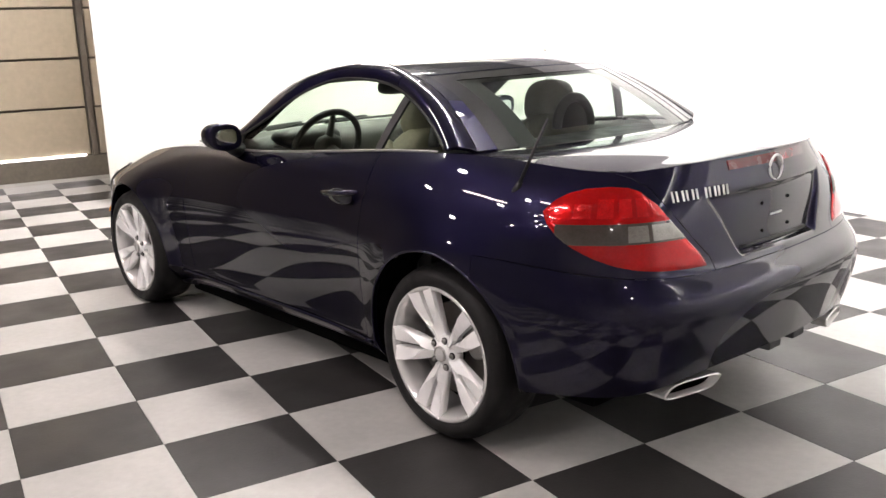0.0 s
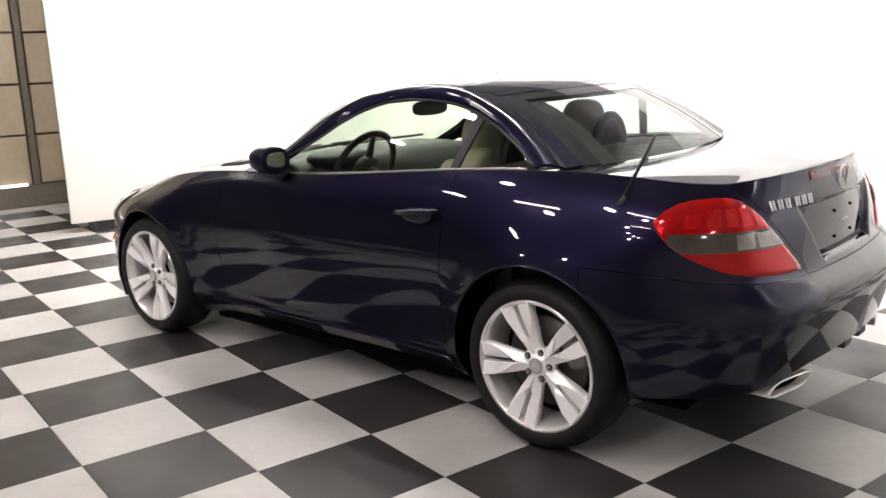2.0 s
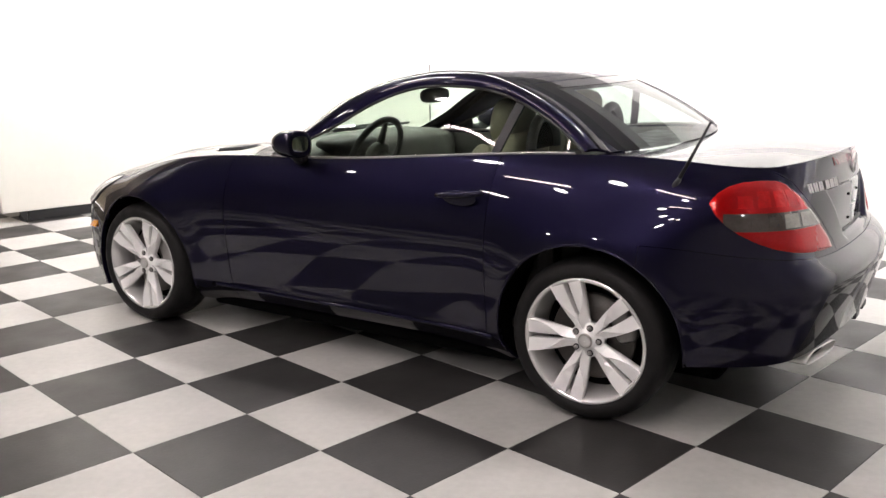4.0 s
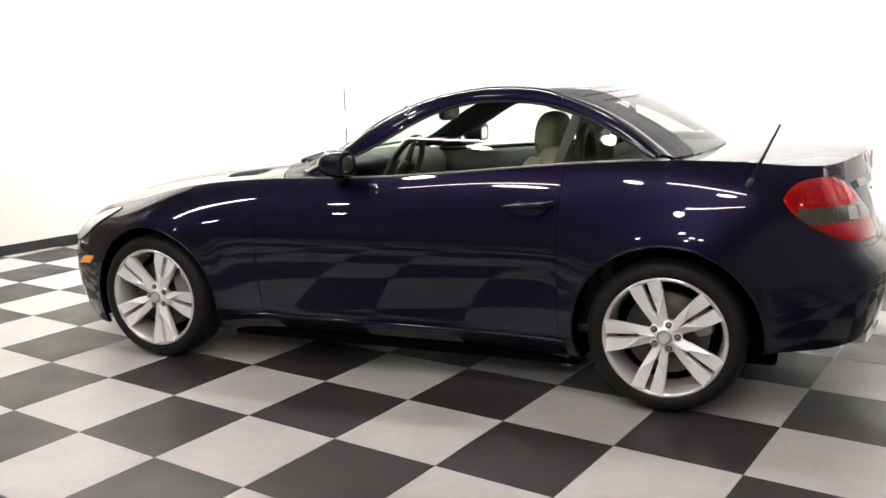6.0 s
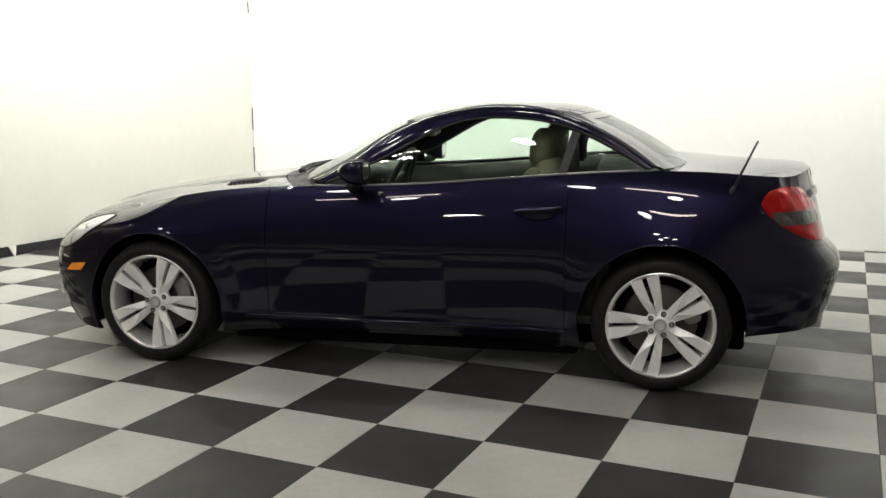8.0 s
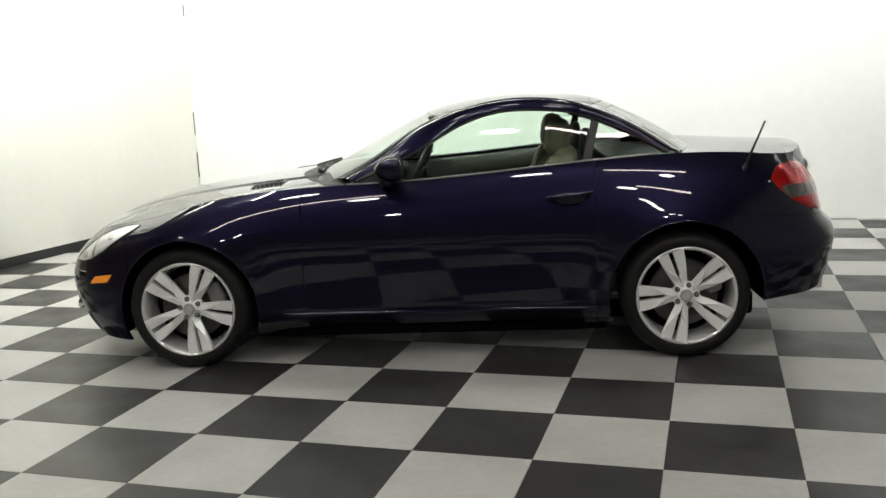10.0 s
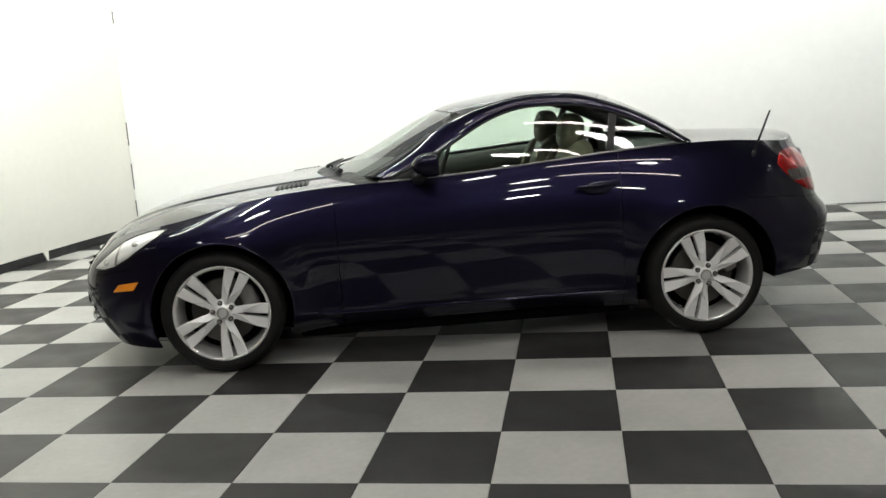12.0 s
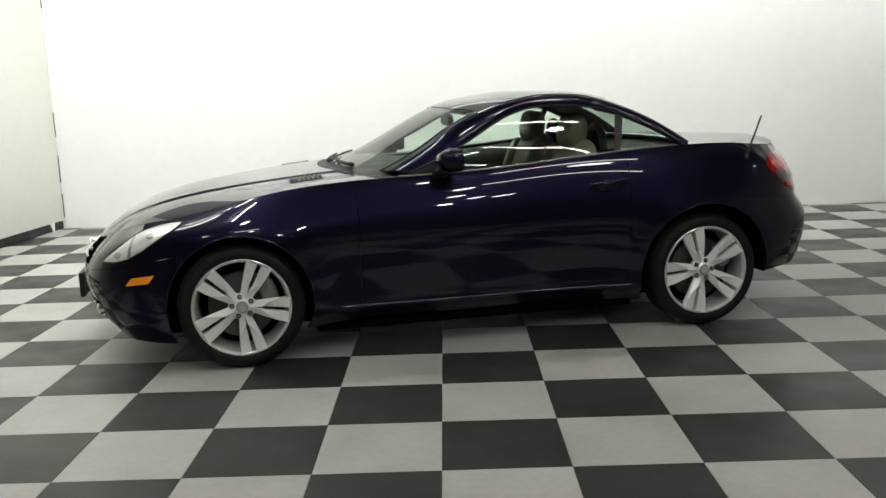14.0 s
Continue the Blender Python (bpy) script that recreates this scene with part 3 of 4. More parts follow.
def deck(s0, s1, rear, nw=121, out=0.0):
    s = np.linspace(s0, s1, max(8, int((s1 - s0) / 0.016)))
    e = flank(s, np.ones_like(s))
    w = np.linspace(-1, 1, nw)
    x5, y5, z5 = e[:, 0:1], -e[:, 1:2], e[:, 2:3]
    round_ = 1 - np.abs(w[None]) ** 2
    if rear:
        bow = 0.175 * np.clip((1.72 - x5) / 0.57, 0, 1) ** 1.5
        x = x5 + bow * round_
        zc = boot_z(np.clip(x, 1.1, 1.982))
    else:
        bow = 0.24 * np.clip((x5 + 1.3) / 0.8, 0, 1) ** 1.5
        x = x5 - bow * round_
        zc = bonnet_z(np.clip(x, -1.945, -0.4))
    y = y5 * w[None]
    z = z5 + (zc - z5) * (1 - np.abs(w[None]) ** (2.0 if rear else 2.4))
    if not rear:
        dome = 1 / (1 + np.exp((np.abs(y) - 0.30 - 0.10 * np.clip((x + 1.9) / 1.2, 0, 1)) / 0.005))
        z = z + 0.008 * dome * np.clip((x + 1.93) / 0.25, 0, 1) * np.clip(y5 / 0.5, 0, 1)
    return np.stack([x, y, z + out], 2)


S_DOOR0, S_DOOR1 = s_at(-0.62), s_at(0.80)
S_BUMP0, S_BUMP1 = s_at(-1.50), s_at(1.42)
S_COWL, S_BOOT = s_at(-0.50), s_at(1.16)
V_SILL, V_FRONT, V_REAR = 0.155, 0.56, 0.60


def locate(x, z):
    """Where (s, v) the rear corner of the flank has that x and z."""
    s, v = s_at(x + 0.06), 0.8
    for _ in range(40):
        p = flank(np.array([s, s + 0.004, s]), np.array([v, v, v + 0.004]))
        a = np.array([[(p[1, 0] - p[0, 0]) / 0.004, (p[2, 0] - p[0, 0]) / 0.004], [(p[1, 2] - p[0, 2]) / 0.004, (p[2, 2] - p[0, 2]) / 0.004]])
        ds, dv = np.linalg.solve(a, np.array([x - p[0, 0], z - p[0, 2]]))
        s, v = s + float(np.clip(ds, -0.03, 0.03)), v + float(np.clip(dv, -0.03, 0.03))
    return s, v


SEAM = sorted((v, s) for s, v in (locate(x, z) for x, z in ((1.964, 0.652), (1.954, 0.677), (1.923, 0.754), (1.867, 0.850), (1.830, 0.893), (1.786, 0.921))))


def seam_at(v):
    """The shut line between rear wing and boot lid, as s against v."""
    return np.interp(v, [q[0] for q in SEAM] + [1.0], [q[1] for q in SEAM] + [SEAM[-1][1] - 0.12])


def recess_depth(y, z):
    """Depth of the trapezoid number plate recess in the boot lid."""
    half = 0.235 + (z - 0.655) * 0.62
    inside = soft_step((half - np.abs(y)) / 0.004) * soft_step((z - 0.660) / 0.003)
    return inside * soft_step((0.848 - z) / 0.004) * (0.012 + 0.016 * np.clip((0.845 - z) / 0.185, 0, 1))


def boot_face(n=110, m=80):
    v = np.linspace(V_REAR, 1, m)
    s0 = seam_at(v)
    s = s0[None] + (LENGTH - s0)[None] * np.linspace(0, 1, n)[:, None]
    g = flank(s, np.broadcast_to(v[None], s.shape))
    g[:, :, 0] -= recess_depth(g[:, :, 1], g[:, :, 2])
    return g

for mirror in (False, True):
    sheet("front_wing", [flank_grid(S_BUMP0, S_DOOR0, 0, 1, 126, 118)], PAINT, car, arches=True, mirror=mirror)
    sheet("headlamp_surround", [flank_grid(0.0, S_BUMP0, V_FRONT, 1)], PAINT, car, mirror=mirror, gap=0.0)
    door = sheet("door", [flank_grid(S_DOOR0, S_DOOR1, V_SILL, 1)], PAINT, car, mirror=mirror, label="navy door with flush pull handle")
    sheet("sill", [flank_grid(S_DOOR0, S_DOOR1, 0, V_SILL)], PAINT, car, mirror=mirror)
    wing_v = np.concatenate([np.linspace(0, V_REAR, 72), np.linspace(V_REAR, 1, 80)[1:]])
    wing_a = np.broadcast_to(np.linspace(S_DOOR1, S_BUMP1, 90)[:, None], (90, 151))
    wing_b = S_BUMP1 + (seam_at(wing_v) - S_BUMP1)[None] * np.linspace(0, 1, 54)[1:, None]
    wing_s = np.concatenate([wing_a, wing_b])
    wing = flank(wing_s, np.broadcast_to(wing_v[None], wing_s.shape))
    sheet("rear_wing", [wing], PAINT, car, arches=True, mirror=mirror, gap=0.001, skip=lambda i, j: i >= 89 and j < 71)
    # handle: a shallow cup with a bar across
    side = 1 if not mirror else -1
    hx, hz = 0.682, 0.792
    hp = flank(np.array([s_at(hx)]), np.array([0.68]))[0]
    yb = hp[1]
    cup = blob_bm((0, 0, 0), (0.075, 0.007, 0.030), power=2.1)
    cup.transform(Matrix.Translation((hx, (yb - 0.001) * side, hz - 0.004)))
    part("handle_cup", cup, PAINT, door, "dark recessed cup", True)
    pts = [(hx + dx, (yb - o) * side, hz + 0.012 + dx * 0.10) for dx, o in ((-0.105, -0.004), (-0.097, 0.010), (-0.06, 0.024), (0, 0.029), (0.06, 0.024), (0.097, 0.010), (0.105, -0.004))]
    bar = tube_bm(pts, [0.007, 0.010, 0.0115, 0.0115, 0.0115, 0.010, 0.007], 12)
    part("handle", bar, PAINT, door, "body-coloured pull handle", True)


# rolled edges of the wheel openings
def on_flank(x, z):
    s = s_at(x)
    vs = np.linspace(0, 1, 160)
    for _ in range(6):
        zs = flank(np.full(160, s), vs)[:, 2]
        p = flank(np.array([s]), np.array([np.interp(z, zs, vs)]))[0]
        s += x - p[0]
    return p


for end, (wx, wz) in WHEELS.items():
    lo, hi = (-6, 196) if wx > 0 else (-16, 188)
    edge_pts = [on_flank(wx + (ARCH[end] + 0.003) * math.cos(w), wz + (ARCH[end] + 0.003) * math.sin(w)) for w in np.radians(np.linspace(lo, hi, 60))]
    for m in (1, -1):
        part("arch_lip", tube_bm([(p[0], (p[1] + 0.0035) * m, p[2]) for p in edge_pts], 0.005, 8), PAINT, car, "", True)


sill_line = [flank(np.array([s_at(x)]), np.array([V_SILL]), 0.001)[0] for x in np.linspace(-0.74, 0.82, 40)]
for m in (1, -1):
    part("sill_moulding", tube_bm([(p[0], (p[1] - 0.002) * m, p[2]) for p in sill_line], 0.009, 10), PAINT, car, "", True)


# bumpers go right round
def both(g):
    return [g, g * np.array([1, -1, 1])]


front_bumper = sheet("front_bumper", both(flank_grid(0, S_BUMP0, 0, V_FRONT, 130, 72)), PAINT, car, arches=True)
rear_bumper = sheet("rear_bumper", both(flank_grid(S_BUMP1, LENGTH, 0, V_REAR, 170, 76)), PAINT, car, arches=True, gap=0.0008)
bonnet = sheet("bonnet", [deck(0.02, S_COWL, False)], PAINT, car, "navy bonnet with two raised creases", gap=0.003, out_hint=(0, 0, 1))
sheet("cowl", [deck(S_COWL, s_at(-0.40), False)], BLACK_PLASTIC, car, "black plastic cowl below the windscreen", out_hint=(0, 0, 1))
boot_lid = sheet("boot_lid", [deck(S_BOOT, LENGTH - 0.02, True)] + both(boot_face()), PAINT, car, "navy boot lid with badge and plate recess")

# ---- roof: rails at the sides, a crown in the middle ----
IDX = list(range(12))
RAIL = [(-.44, .665, .905), (-.232, .652, 1.013), (-.083, .625, 1.112), (.063, .597, 1.182), (.179, .572, 1.222), (.35, .54, 1.254),
        (.491, .535, 1.261), (.631, .537, 1.252), (.757, .543, 1.222), (.915, .553, 1.164), (1.072, .594, 1.080), (1.222, .648, .972)]
CROWN = [(-.68, .897), (-.47, .988), (-.26, 1.098), (-.045, 1.200), (.12, 1.244), (.32, 1.270), (.49, 1.276), (.67, 1.268), (.86, 1.241), (1.035, 1.168), (1.20, 1.080), (1.352, .978)]
EDGE = [(-.36, .735, .892), (-.20, .722, .955), (-.045, .69, 1.028), (.075, .66, 1.095), (.20, .622, 1.155), (.344, .59, 1.194),
        (.484, .585, 1.201), (.623, .587, 1.193), (.755, .60, 1.168), (.897, .635, 1.117), (1.036, .680, 1.048), (1.152, .733, .978)]
rail_of, crown_of, edge_of = spline(IDX, np.array(RAIL)), spline(IDX, np.array(CROWN)), spline(IDX, np.array(EDGE))


def top_grid(p0, p1, w0, w1, lift=0.0, n=None, nw=31):
    p = np.linspace(p0, p1, n or max(6, int((p1 - p0) * 8)))
    lo = w0(p) if callable(w0) else np.full(len(p), w0)
    hi = w1(p) if callable(w1) else np.full(len(p), w1)
    w = lo[:, None] + (hi - lo)[:, None] * np.linspace(0, 1, nw)[None]
    r, c = rail_of(p), crown_of(p)
    a = np.abs(w)
    x = r[:, 0:1] + (c[:, 0:1] - r[:, 0:1]) * (1 - a ** 2)
    y = r[:, 1:2] * w
    z = r[:, 2:3] + (c[:, 1:2] - r[:, 2:3]) * (1 - a ** 2.5) + lift
    return np.stack([x, y, z], 2)


def rail_strip(p0, p1, n=None):
    p = np.linspace(p0, p1, n or int((p1 - p0) * 9))
    r, e = rail_of(p), edge_of(p)
    q = np.linspace(0, 1, 9)[None, :, None]
    g = e[:, None] * (1 - q) + r[:, None] * q
    bulge = (0.016 + 0.010 * np.clip((p - 7.5) / 1.5, 0, 1))[:, None, None] * np.sin(math.pi * q) ** 0.8
    g = g + bulge * np.array([0.0, 0.75, 0.55])
    g[:, :, 1] *= -1
    return g


def pane_edge(p):
    return 0.80 - 0.03 * np.clip((p - 8.5) / 2.5, 0, 1)


def border_edge(p):
    return 0.925 - 0.035 * np.clip((p - 8.5) / 2.5, 0, 1)


def border_edge_far(p):
    return -border_edge(p)


def pane_edge_far(p):
    return -pane_edge(p)


sheet("roof", [top_grid(3.0, 8.0, -1, 1)], PAINT, car, "navy folding hardtop roof", out_hint=(0, 0, 1))
for mirror in (False, True):
    sheet("roof_rail", [rail_strip(0, 8.0)], PAINT, car, mirror=mirror)
    sheet("rear_pillar", [rail_strip(8.0, 11.0), np.array(top_grid(8.0, 11.0, -1, border_edge_far, nw=9))], PAINT, car, mirror=mirror)
    sheet("screen_pillar", [top_grid(0.0, 3.0, -1, -0.945, 0.002, nw=4)], SEAL, car, mirror=mirror, out_hint=(0, 0, 1))
sheet("rear_header", [top_grid(8.0, 8.3, border_edge_far, border_edge)], PAINT, car, out_hint=(0, 0, 1))
sheet("rear_glass_border", [top_grid(8.3, 8.62, border_edge_far, border_edge, -0.002)], GLOSS_BLACK, car, "glossy black border of the rear window", flange=0.004, gap=0, out_hint=(0, 0, 1))
for mirror in (False, True):
    sheet("rear_glass_border", [top_grid(8.62, 11.0, border_edge_far, pane_edge_far, -0.002, nw=9)], GLOSS_BLACK, car, "glossy black border of the rear window", flange=0.004, gap=0, mirror=mirror, out_hint=(0, 0, 1))
sheet("header_lining", [top_grid(3.0, 8.5, -0.97, 0.97, -0.03)], HEADLINER, car, flange=0, out_hint=(0, 0, -1))
windscreen = sheet("windscreen", [top_grid(0.0, 3.0, -0.95, 0.95, -0.004)], PANE, car, "green-tinted windscreen", flange=0, out_hint=(0, 0, 1))
rear_window = sheet("rear_window", [top_grid(8.62, 11.0, pane_edge_far, pane_edge, -0.004)], REAR_PANE, car, "tinted rear window", flange=0, out_hint=(0, 0, 1))


# dark linings inside the rear pillars
for mirror in (False, True):
    lining = [g * np.array([1, 0.955, 1]) + np.array([0, 0, -0.014]) for g in (rail_strip(7.6, 10.9), np.array(top_grid(7.6, 10.9, -1, -0.66, nw=8)))]
    sheet("pillar_lining", lining, HEADLINER, car, "dark fabric pillar lining", flange=0, gap=0, mirror=mirror)
    inner = [g + np.array([0, 0, -0.012]) for g in (top_grid(0.1, 3.4, -0.985, -0.87, nw=6),)]
    sheet("screen_pillar_lining", inner, DARK_VOID, car, "black inner windscreen pillar", flange=0.03, gap=0, mirror=mirror, out_hint=(0, 0, 1))


# side glass between the belt line and the rail edge
def belt_point(x):
    b = flank(np.array([s_at(x)]), np.array([1.0]))[0]
    return b


glass_y = spline([0.86, 0.90, 0.955, 1.03, 1.10, 1.155, 1.20, 1.23], [0.750, 0.740, 0.721, 0.690, 0.655, 0.622, 0.587, 0.56])


def p_of_x(x):
    ps = np.linspace(0, 11, 2000)
    return float(np.interp(x, edge_of(ps)[:, 0], ps))


def side_glass(p0, p1, n=24):
    """Door glass: a barrel that leans in with height, from the belt to the rail edge."""
    p = np.linspace(p0, p1, n)
    rows = []
    for ex in edge_of(p)[:, 0]:
        b = belt_point(ex)
        # the post leans back, and the glass edges beside it with it
        lean = 0.058 * math.exp(-((ex - 0.77) / 0.16) ** 2)
        tx, ey, ez = edge_of(p_of_x(ex + lean))
        lo, hi = b[2] - 0.01, max(ez, b[2] - 0.005)
        q = np.linspace(0, 1, 12)
        z = lo + (hi - lo) * q
        fix_lo, fix_hi = -(b[1] + 0.004) - float(glass_y(lo)), ey - 0.006 - float(glass_y(hi))
        y = glass_y(z) + fix_lo * (1 - q) ** 2 + fix_hi * q
        rows.append(np.stack([ex + (tx - ex) * q, -y, z], 1))
    return np.array(rows)


def strip_between(x0, x1, out):
    g = side_glass(p_of_x(x0), p_of_x(x1), 6)
    return g + np.array([0, -out, 0])


for mirror in (False, True):
    sheet("side_window", [side_glass(p_of_x(-0.35), p_of_x(0.757))], PANE, car, "green-tinted door glass", flange=0, gap=0, mirror=mirror, out_hint=(0, 1 if mirror else -1, 0))
    sheet("quarter_window", [side_glass(p_of_x(0.785), p_of_x(1.098))], PANE, car, "small tinted quarter glass", flange=0, gap=0, mirror=mirror, out_hint=(0, 1 if mirror else -1, 0))
    sheet("window_post", [strip_between(0.752, 0.790, 0.003)], BLACK_PLASTIC, car, "dark grey post between the side windows", flange=0.01, gap=0, mirror=mirror, out_hint=(0, 1 if mirror else -1, 0))
    sheet("mirror_sail", [strip_between(-0.345, -0.20, 0.003)], BLACK_PLASTIC, car, "black triangular panel behind the door mirror", flange=0.01, gap=0, mirror=mirror, out_hint=(0, 1 if mirror else -1, 0))
    # bright seal along the belt and round the arch
    m = -1 if mirror else 1
    xs = np.linspace(-0.40, 1.11, 40)
    pts = []
    for x in xs:
        b = belt_point(x)
        pts.append((x, (b[1] + 0.002) * m, b[2] + 0.002))
    part("belt_trim", tube_bm(pts, 0.0055, 8), STEEL, car, "thin dull metal belt trim", True)
    pts = [(e[0], -(e[1] + 0.001) * m, e[2] - 0.001) for e in edge_of(np.linspace(0.1, 10.95, 60))]
    part("window_seal", tube_bm(pts, 0.0055, 8), SEAL, car, "", True)

# ---- lamps ----


def lamp_curve(points):
    sv = [locate(x, z) for x, z in points]
    return lambda s: np.interp(s, [p[0] for p in sv], [p[1] for p in sv])


TAIL_TOP = [(1.625, 0.839), (1.640, 0.866), (1.667, 0.887), (1.703, 0.898), (1.753, 0.902), (1.791, 0.898), (1.818, 0.886), (1.860, 0.847), (1.895, 0.795), (1.925, 0.736), (1.941, 0.699), (1.957, 0.660)]
TAIL_FOOT = [(1.625, 0.834), (1.646, 0.803), (1.683, 0.767), (1.722, 0.738), (1.780, 0.706), (1.832, 0.684), (1.879, 0.670), (1.918, 0.661), (1.948, 0.656), (1.957, 0.655)]
lamp_top, lamp_foot = lamp_curve(TAIL_TOP), lamp_curve(TAIL_FOOT)
S_TAIL0, S_TAIL1 = locate(1.625, 0.837)[0], locate(1.957, 0.657)[0]


def lamp_piece(f0, f1, z0, z1, out, bulge=0.006, n=60, m=14, ends=None, foot=lamp_foot, top=lamp_top):
    """A part of a lamp between two shares of its length and two heights, kept inside its outline."""
    rows = []
    a0, a1 = ends or (S_TAIL0, S_TAIL1)
    for f in np.linspace(f0, f1, n):
        s = a0 + (a1 - a0) * f
        vs = np.linspace(0.40, 1, 160)
        zs = flank(np.full(160, s), vs)[:, 2]
        lo, hi = foot(s), max(top(s), foot(s) + 0.002)
        a = np.clip(np.interp(z0, zs, vs), lo, hi) if z0 else lo
        b = np.clip(np.interp(z1, zs, vs), lo, hi) if z1 else hi
        q = np.linspace(0, 1, m)
        v = a + (b - a) * q
        rim = np.clip(np.minimum(v - lo, hi - v) / 0.03, 0, 1) * min(1, f / 0.05, (1 - f) / 0.05)
        rows.append(flank(np.full(m, s), v, out + bulge * np.sqrt(np.clip(rim, 0, 1))))
    return np.array(rows)


HEAD_TOP = [(-1.847, 0.543), (-1.794, 0.585), (-1.748, 0.620), (-1.678, 0.668), (-1.62, 0.692), (-1.556, 0.709), (-1.50, 0.718), (-1.458, 0.721)]
HEAD_FOOT = [(-1.847, 0.538), (-1.783, 0.539), (-1.723, 0.556), (-1.649, 0.594), (-1.578, 0.642), (-1.524, 0.675), (-1.50, 0.688), (-1.458, 0.718)]
head_up, head_lo = lamp_curve(HEAD_TOP), lamp_curve(HEAD_FOOT)
S_HEAD0, S_HEAD1 = locate(-1.847, 0.5405)[0], locate(-1.458, 0.7195)[0]
for mirror in (False, True):
    root = sheet("tail_lamp", [lamp_piece(0, 1, 0, 0, 0.002)], RED_LENS, car, "red tail lamp with smoked middle band", mirror=mirror, gap=0, flange=0.01)
    sheet("lens_band", [lamp_piece(0.08, 0.93, 0.746, 0.804, 0.0045)], SMOKE_LENS, root, "smoked band across the lamp", mirror=mirror, gap=0.0, flange=0.006)
    for f0, f1 in ((0.47, 0.61), (0.64, 0.86)):
        sheet("reverse_lens", [lamp_piece(f0, f1, 0.752, 0.797, 0.0062)], REVERSE_LENS, root, "clear reversing lens", mirror=mirror, gap=0.0, flange=0.004)
    for f0, f1 in ((0.24, 0.33), (0.35, 0.45)):
        sheet("indicator_lens", [lamp_piece(f0, f1, 0.758, 0.800, 0.0062)], SMOKE_LENS, root, "smoked indicator lens", mirror=mirror, gap=0.0, flange=0.004)
    for k in range(5):
        f = 0.16 + 0.125 * k
        sheet("lens_rib", [lamp_piece(f, f + 0.10, 0.818, 0.872 if k else 0.86, 0.0035, n=10, m=8)], BRIGHT_RED, root, "bright red inner reflector", mirror=mirror, gap=0.002, flange=0.004)
    head = dict(ends=(S_HEAD0, S_HEAD1), foot=head_lo, top=head_up)
    hl = sheet("headlamp", [lamp_piece(0, 1, 0, 0, 0.003, 0.007, **head)], HEAD_LENS, car, "clear almond-shaped headlamp", mirror=mirror, gap=0)
    sheet("lamp_divider", [lamp_piece(0.40, 0.435, 0, 0, 0.0045, 0.007, n=4, **head)], STEEL, hl, "grey divider between the lamp bowls", mirror=mirror, gap=0, flange=0.003)
    for hx, hz, r in ((-1.605, 0.664, 0.021), (-1.765, 0.575, 0.017)):
        hs, vv = locate(hx, hz)
        c = flank(np.array([hs]), np.array([vv]), 0.0105)[0]
        q = flank(np.array([hs]), np.array([vv]), 0.05)[0] - c
        k = flank(np.array([hs]), np.array([vv + 0.03]), 0.0105)[0] - flank(np.array([hs]), np.array([vv - 0.03]), 0.0105)[0]
        up = Vector(k).normalized()
        al = Vector(q).cross(up).normalized()
        ring = [Vector(c) + al * r * math.cos(w) + up * r * 0.8 * math.sin(w) for w in np.linspace(0, 2 * math.pi, 24, endpoint=False)]
        ring = [Vector((p.x, p.y * (-1 if mirror else 1), p.z)) for p in ring]
        part("reflector_ring", tube_bm(ring, 0.0020, 6, closed=True), STEEL, hl, "grey ring round the lamp", True)
        bowl = blob_bm((0, 0, 0), (r * 0.9, r * 0.72, 0.004), power=2, nu=20, nv=8)
        fr = Matrix((al, up, al.cross(up))).transposed().to_4x4()
        bowl.transform(Matrix.Translation(Vector(c)) @ fr)
        if mirror:
            bowl.transform(Matrix.Diagonal((1, -1, 1, 1)))
            bmesh.ops.recalc_face_normals(bowl, faces=bowl.faces[:])
        part("reflector", bowl, CLEAR_INNER, hl, "bright lamp reflector", True)
    around = np.linspace(S_HEAD0, S_HEAD1, 30)
    rim = [(q, float(head_lo(q))) for q in around] + [(q, float(head_up(q)) + 0.002) for q in around[::-1][1:-1]]
    rim = [flank(np.array([p]), np.array([q]), 0.003)[0] for p, q in rim]
    part("lamp_seal", tube_bm([(p[0], p[1] * (-1 if mirror else 1), p[2]) for p in rim], 0.004, 6, closed=True), SEAL, hl, "thin black seal", True)
    g = flank_grid(s_at(-1.722), s_at(-1.612), 0.415, 0.470, 12, 6, 0.004)
    for i in range(12):
        g[i, :, 0] += np.linspace(-0.018, 0.014, 6)
    sheet("side_marker", [g], ORANGE_LENS, car, "amber side marker", mirror=mirror, gap=0, flange=0.006)
    # fog lamp in the lower bumper
    c = flank(np.array([s_at_front(0.58)]), np.array([0.24]), 0.0)[0]
    bm = blob_bm((0, 0, 0), (0.028, 0.036, 0.036), power=2.2)
    bm.transform(Matrix.Translation((c[0] + 0.004, c[1] * (-1 if mirror else 1), c[2])))
    part("fog_lamp", bm, CHROME, front_bumper, "round fog lamp", True)

# grille, lower intake and plate holder
gr = flank_grid(0, s_at_front(0.42), 0.60, 0.985, 14, 8, 0.004)
grille = sheet("grille", both(gr), DARK_VOID, car, "black nose grille with chrome bar", gap=0)
for v in (0.70, 0.80):
    line = flank(np.linspace(0, s_at_front(0.38), 12), np.full(12, v), 0.012)
    pts = [tuple(p) for p in line[::-1]] + [(p[0], -p[1], p[2]) for p in line[1:]]
    part("slat", tube_bm(pts, 0.008, 8), CHROME, grille, "chrome grille bar", True)
em = lathe_bm([(0.001, 0), (0.075, 0), (0.082, 0.006), (0.082, 0.018), (0.07, 0.02), (0.066, 0.012), (0.001, 0.012)], 32)
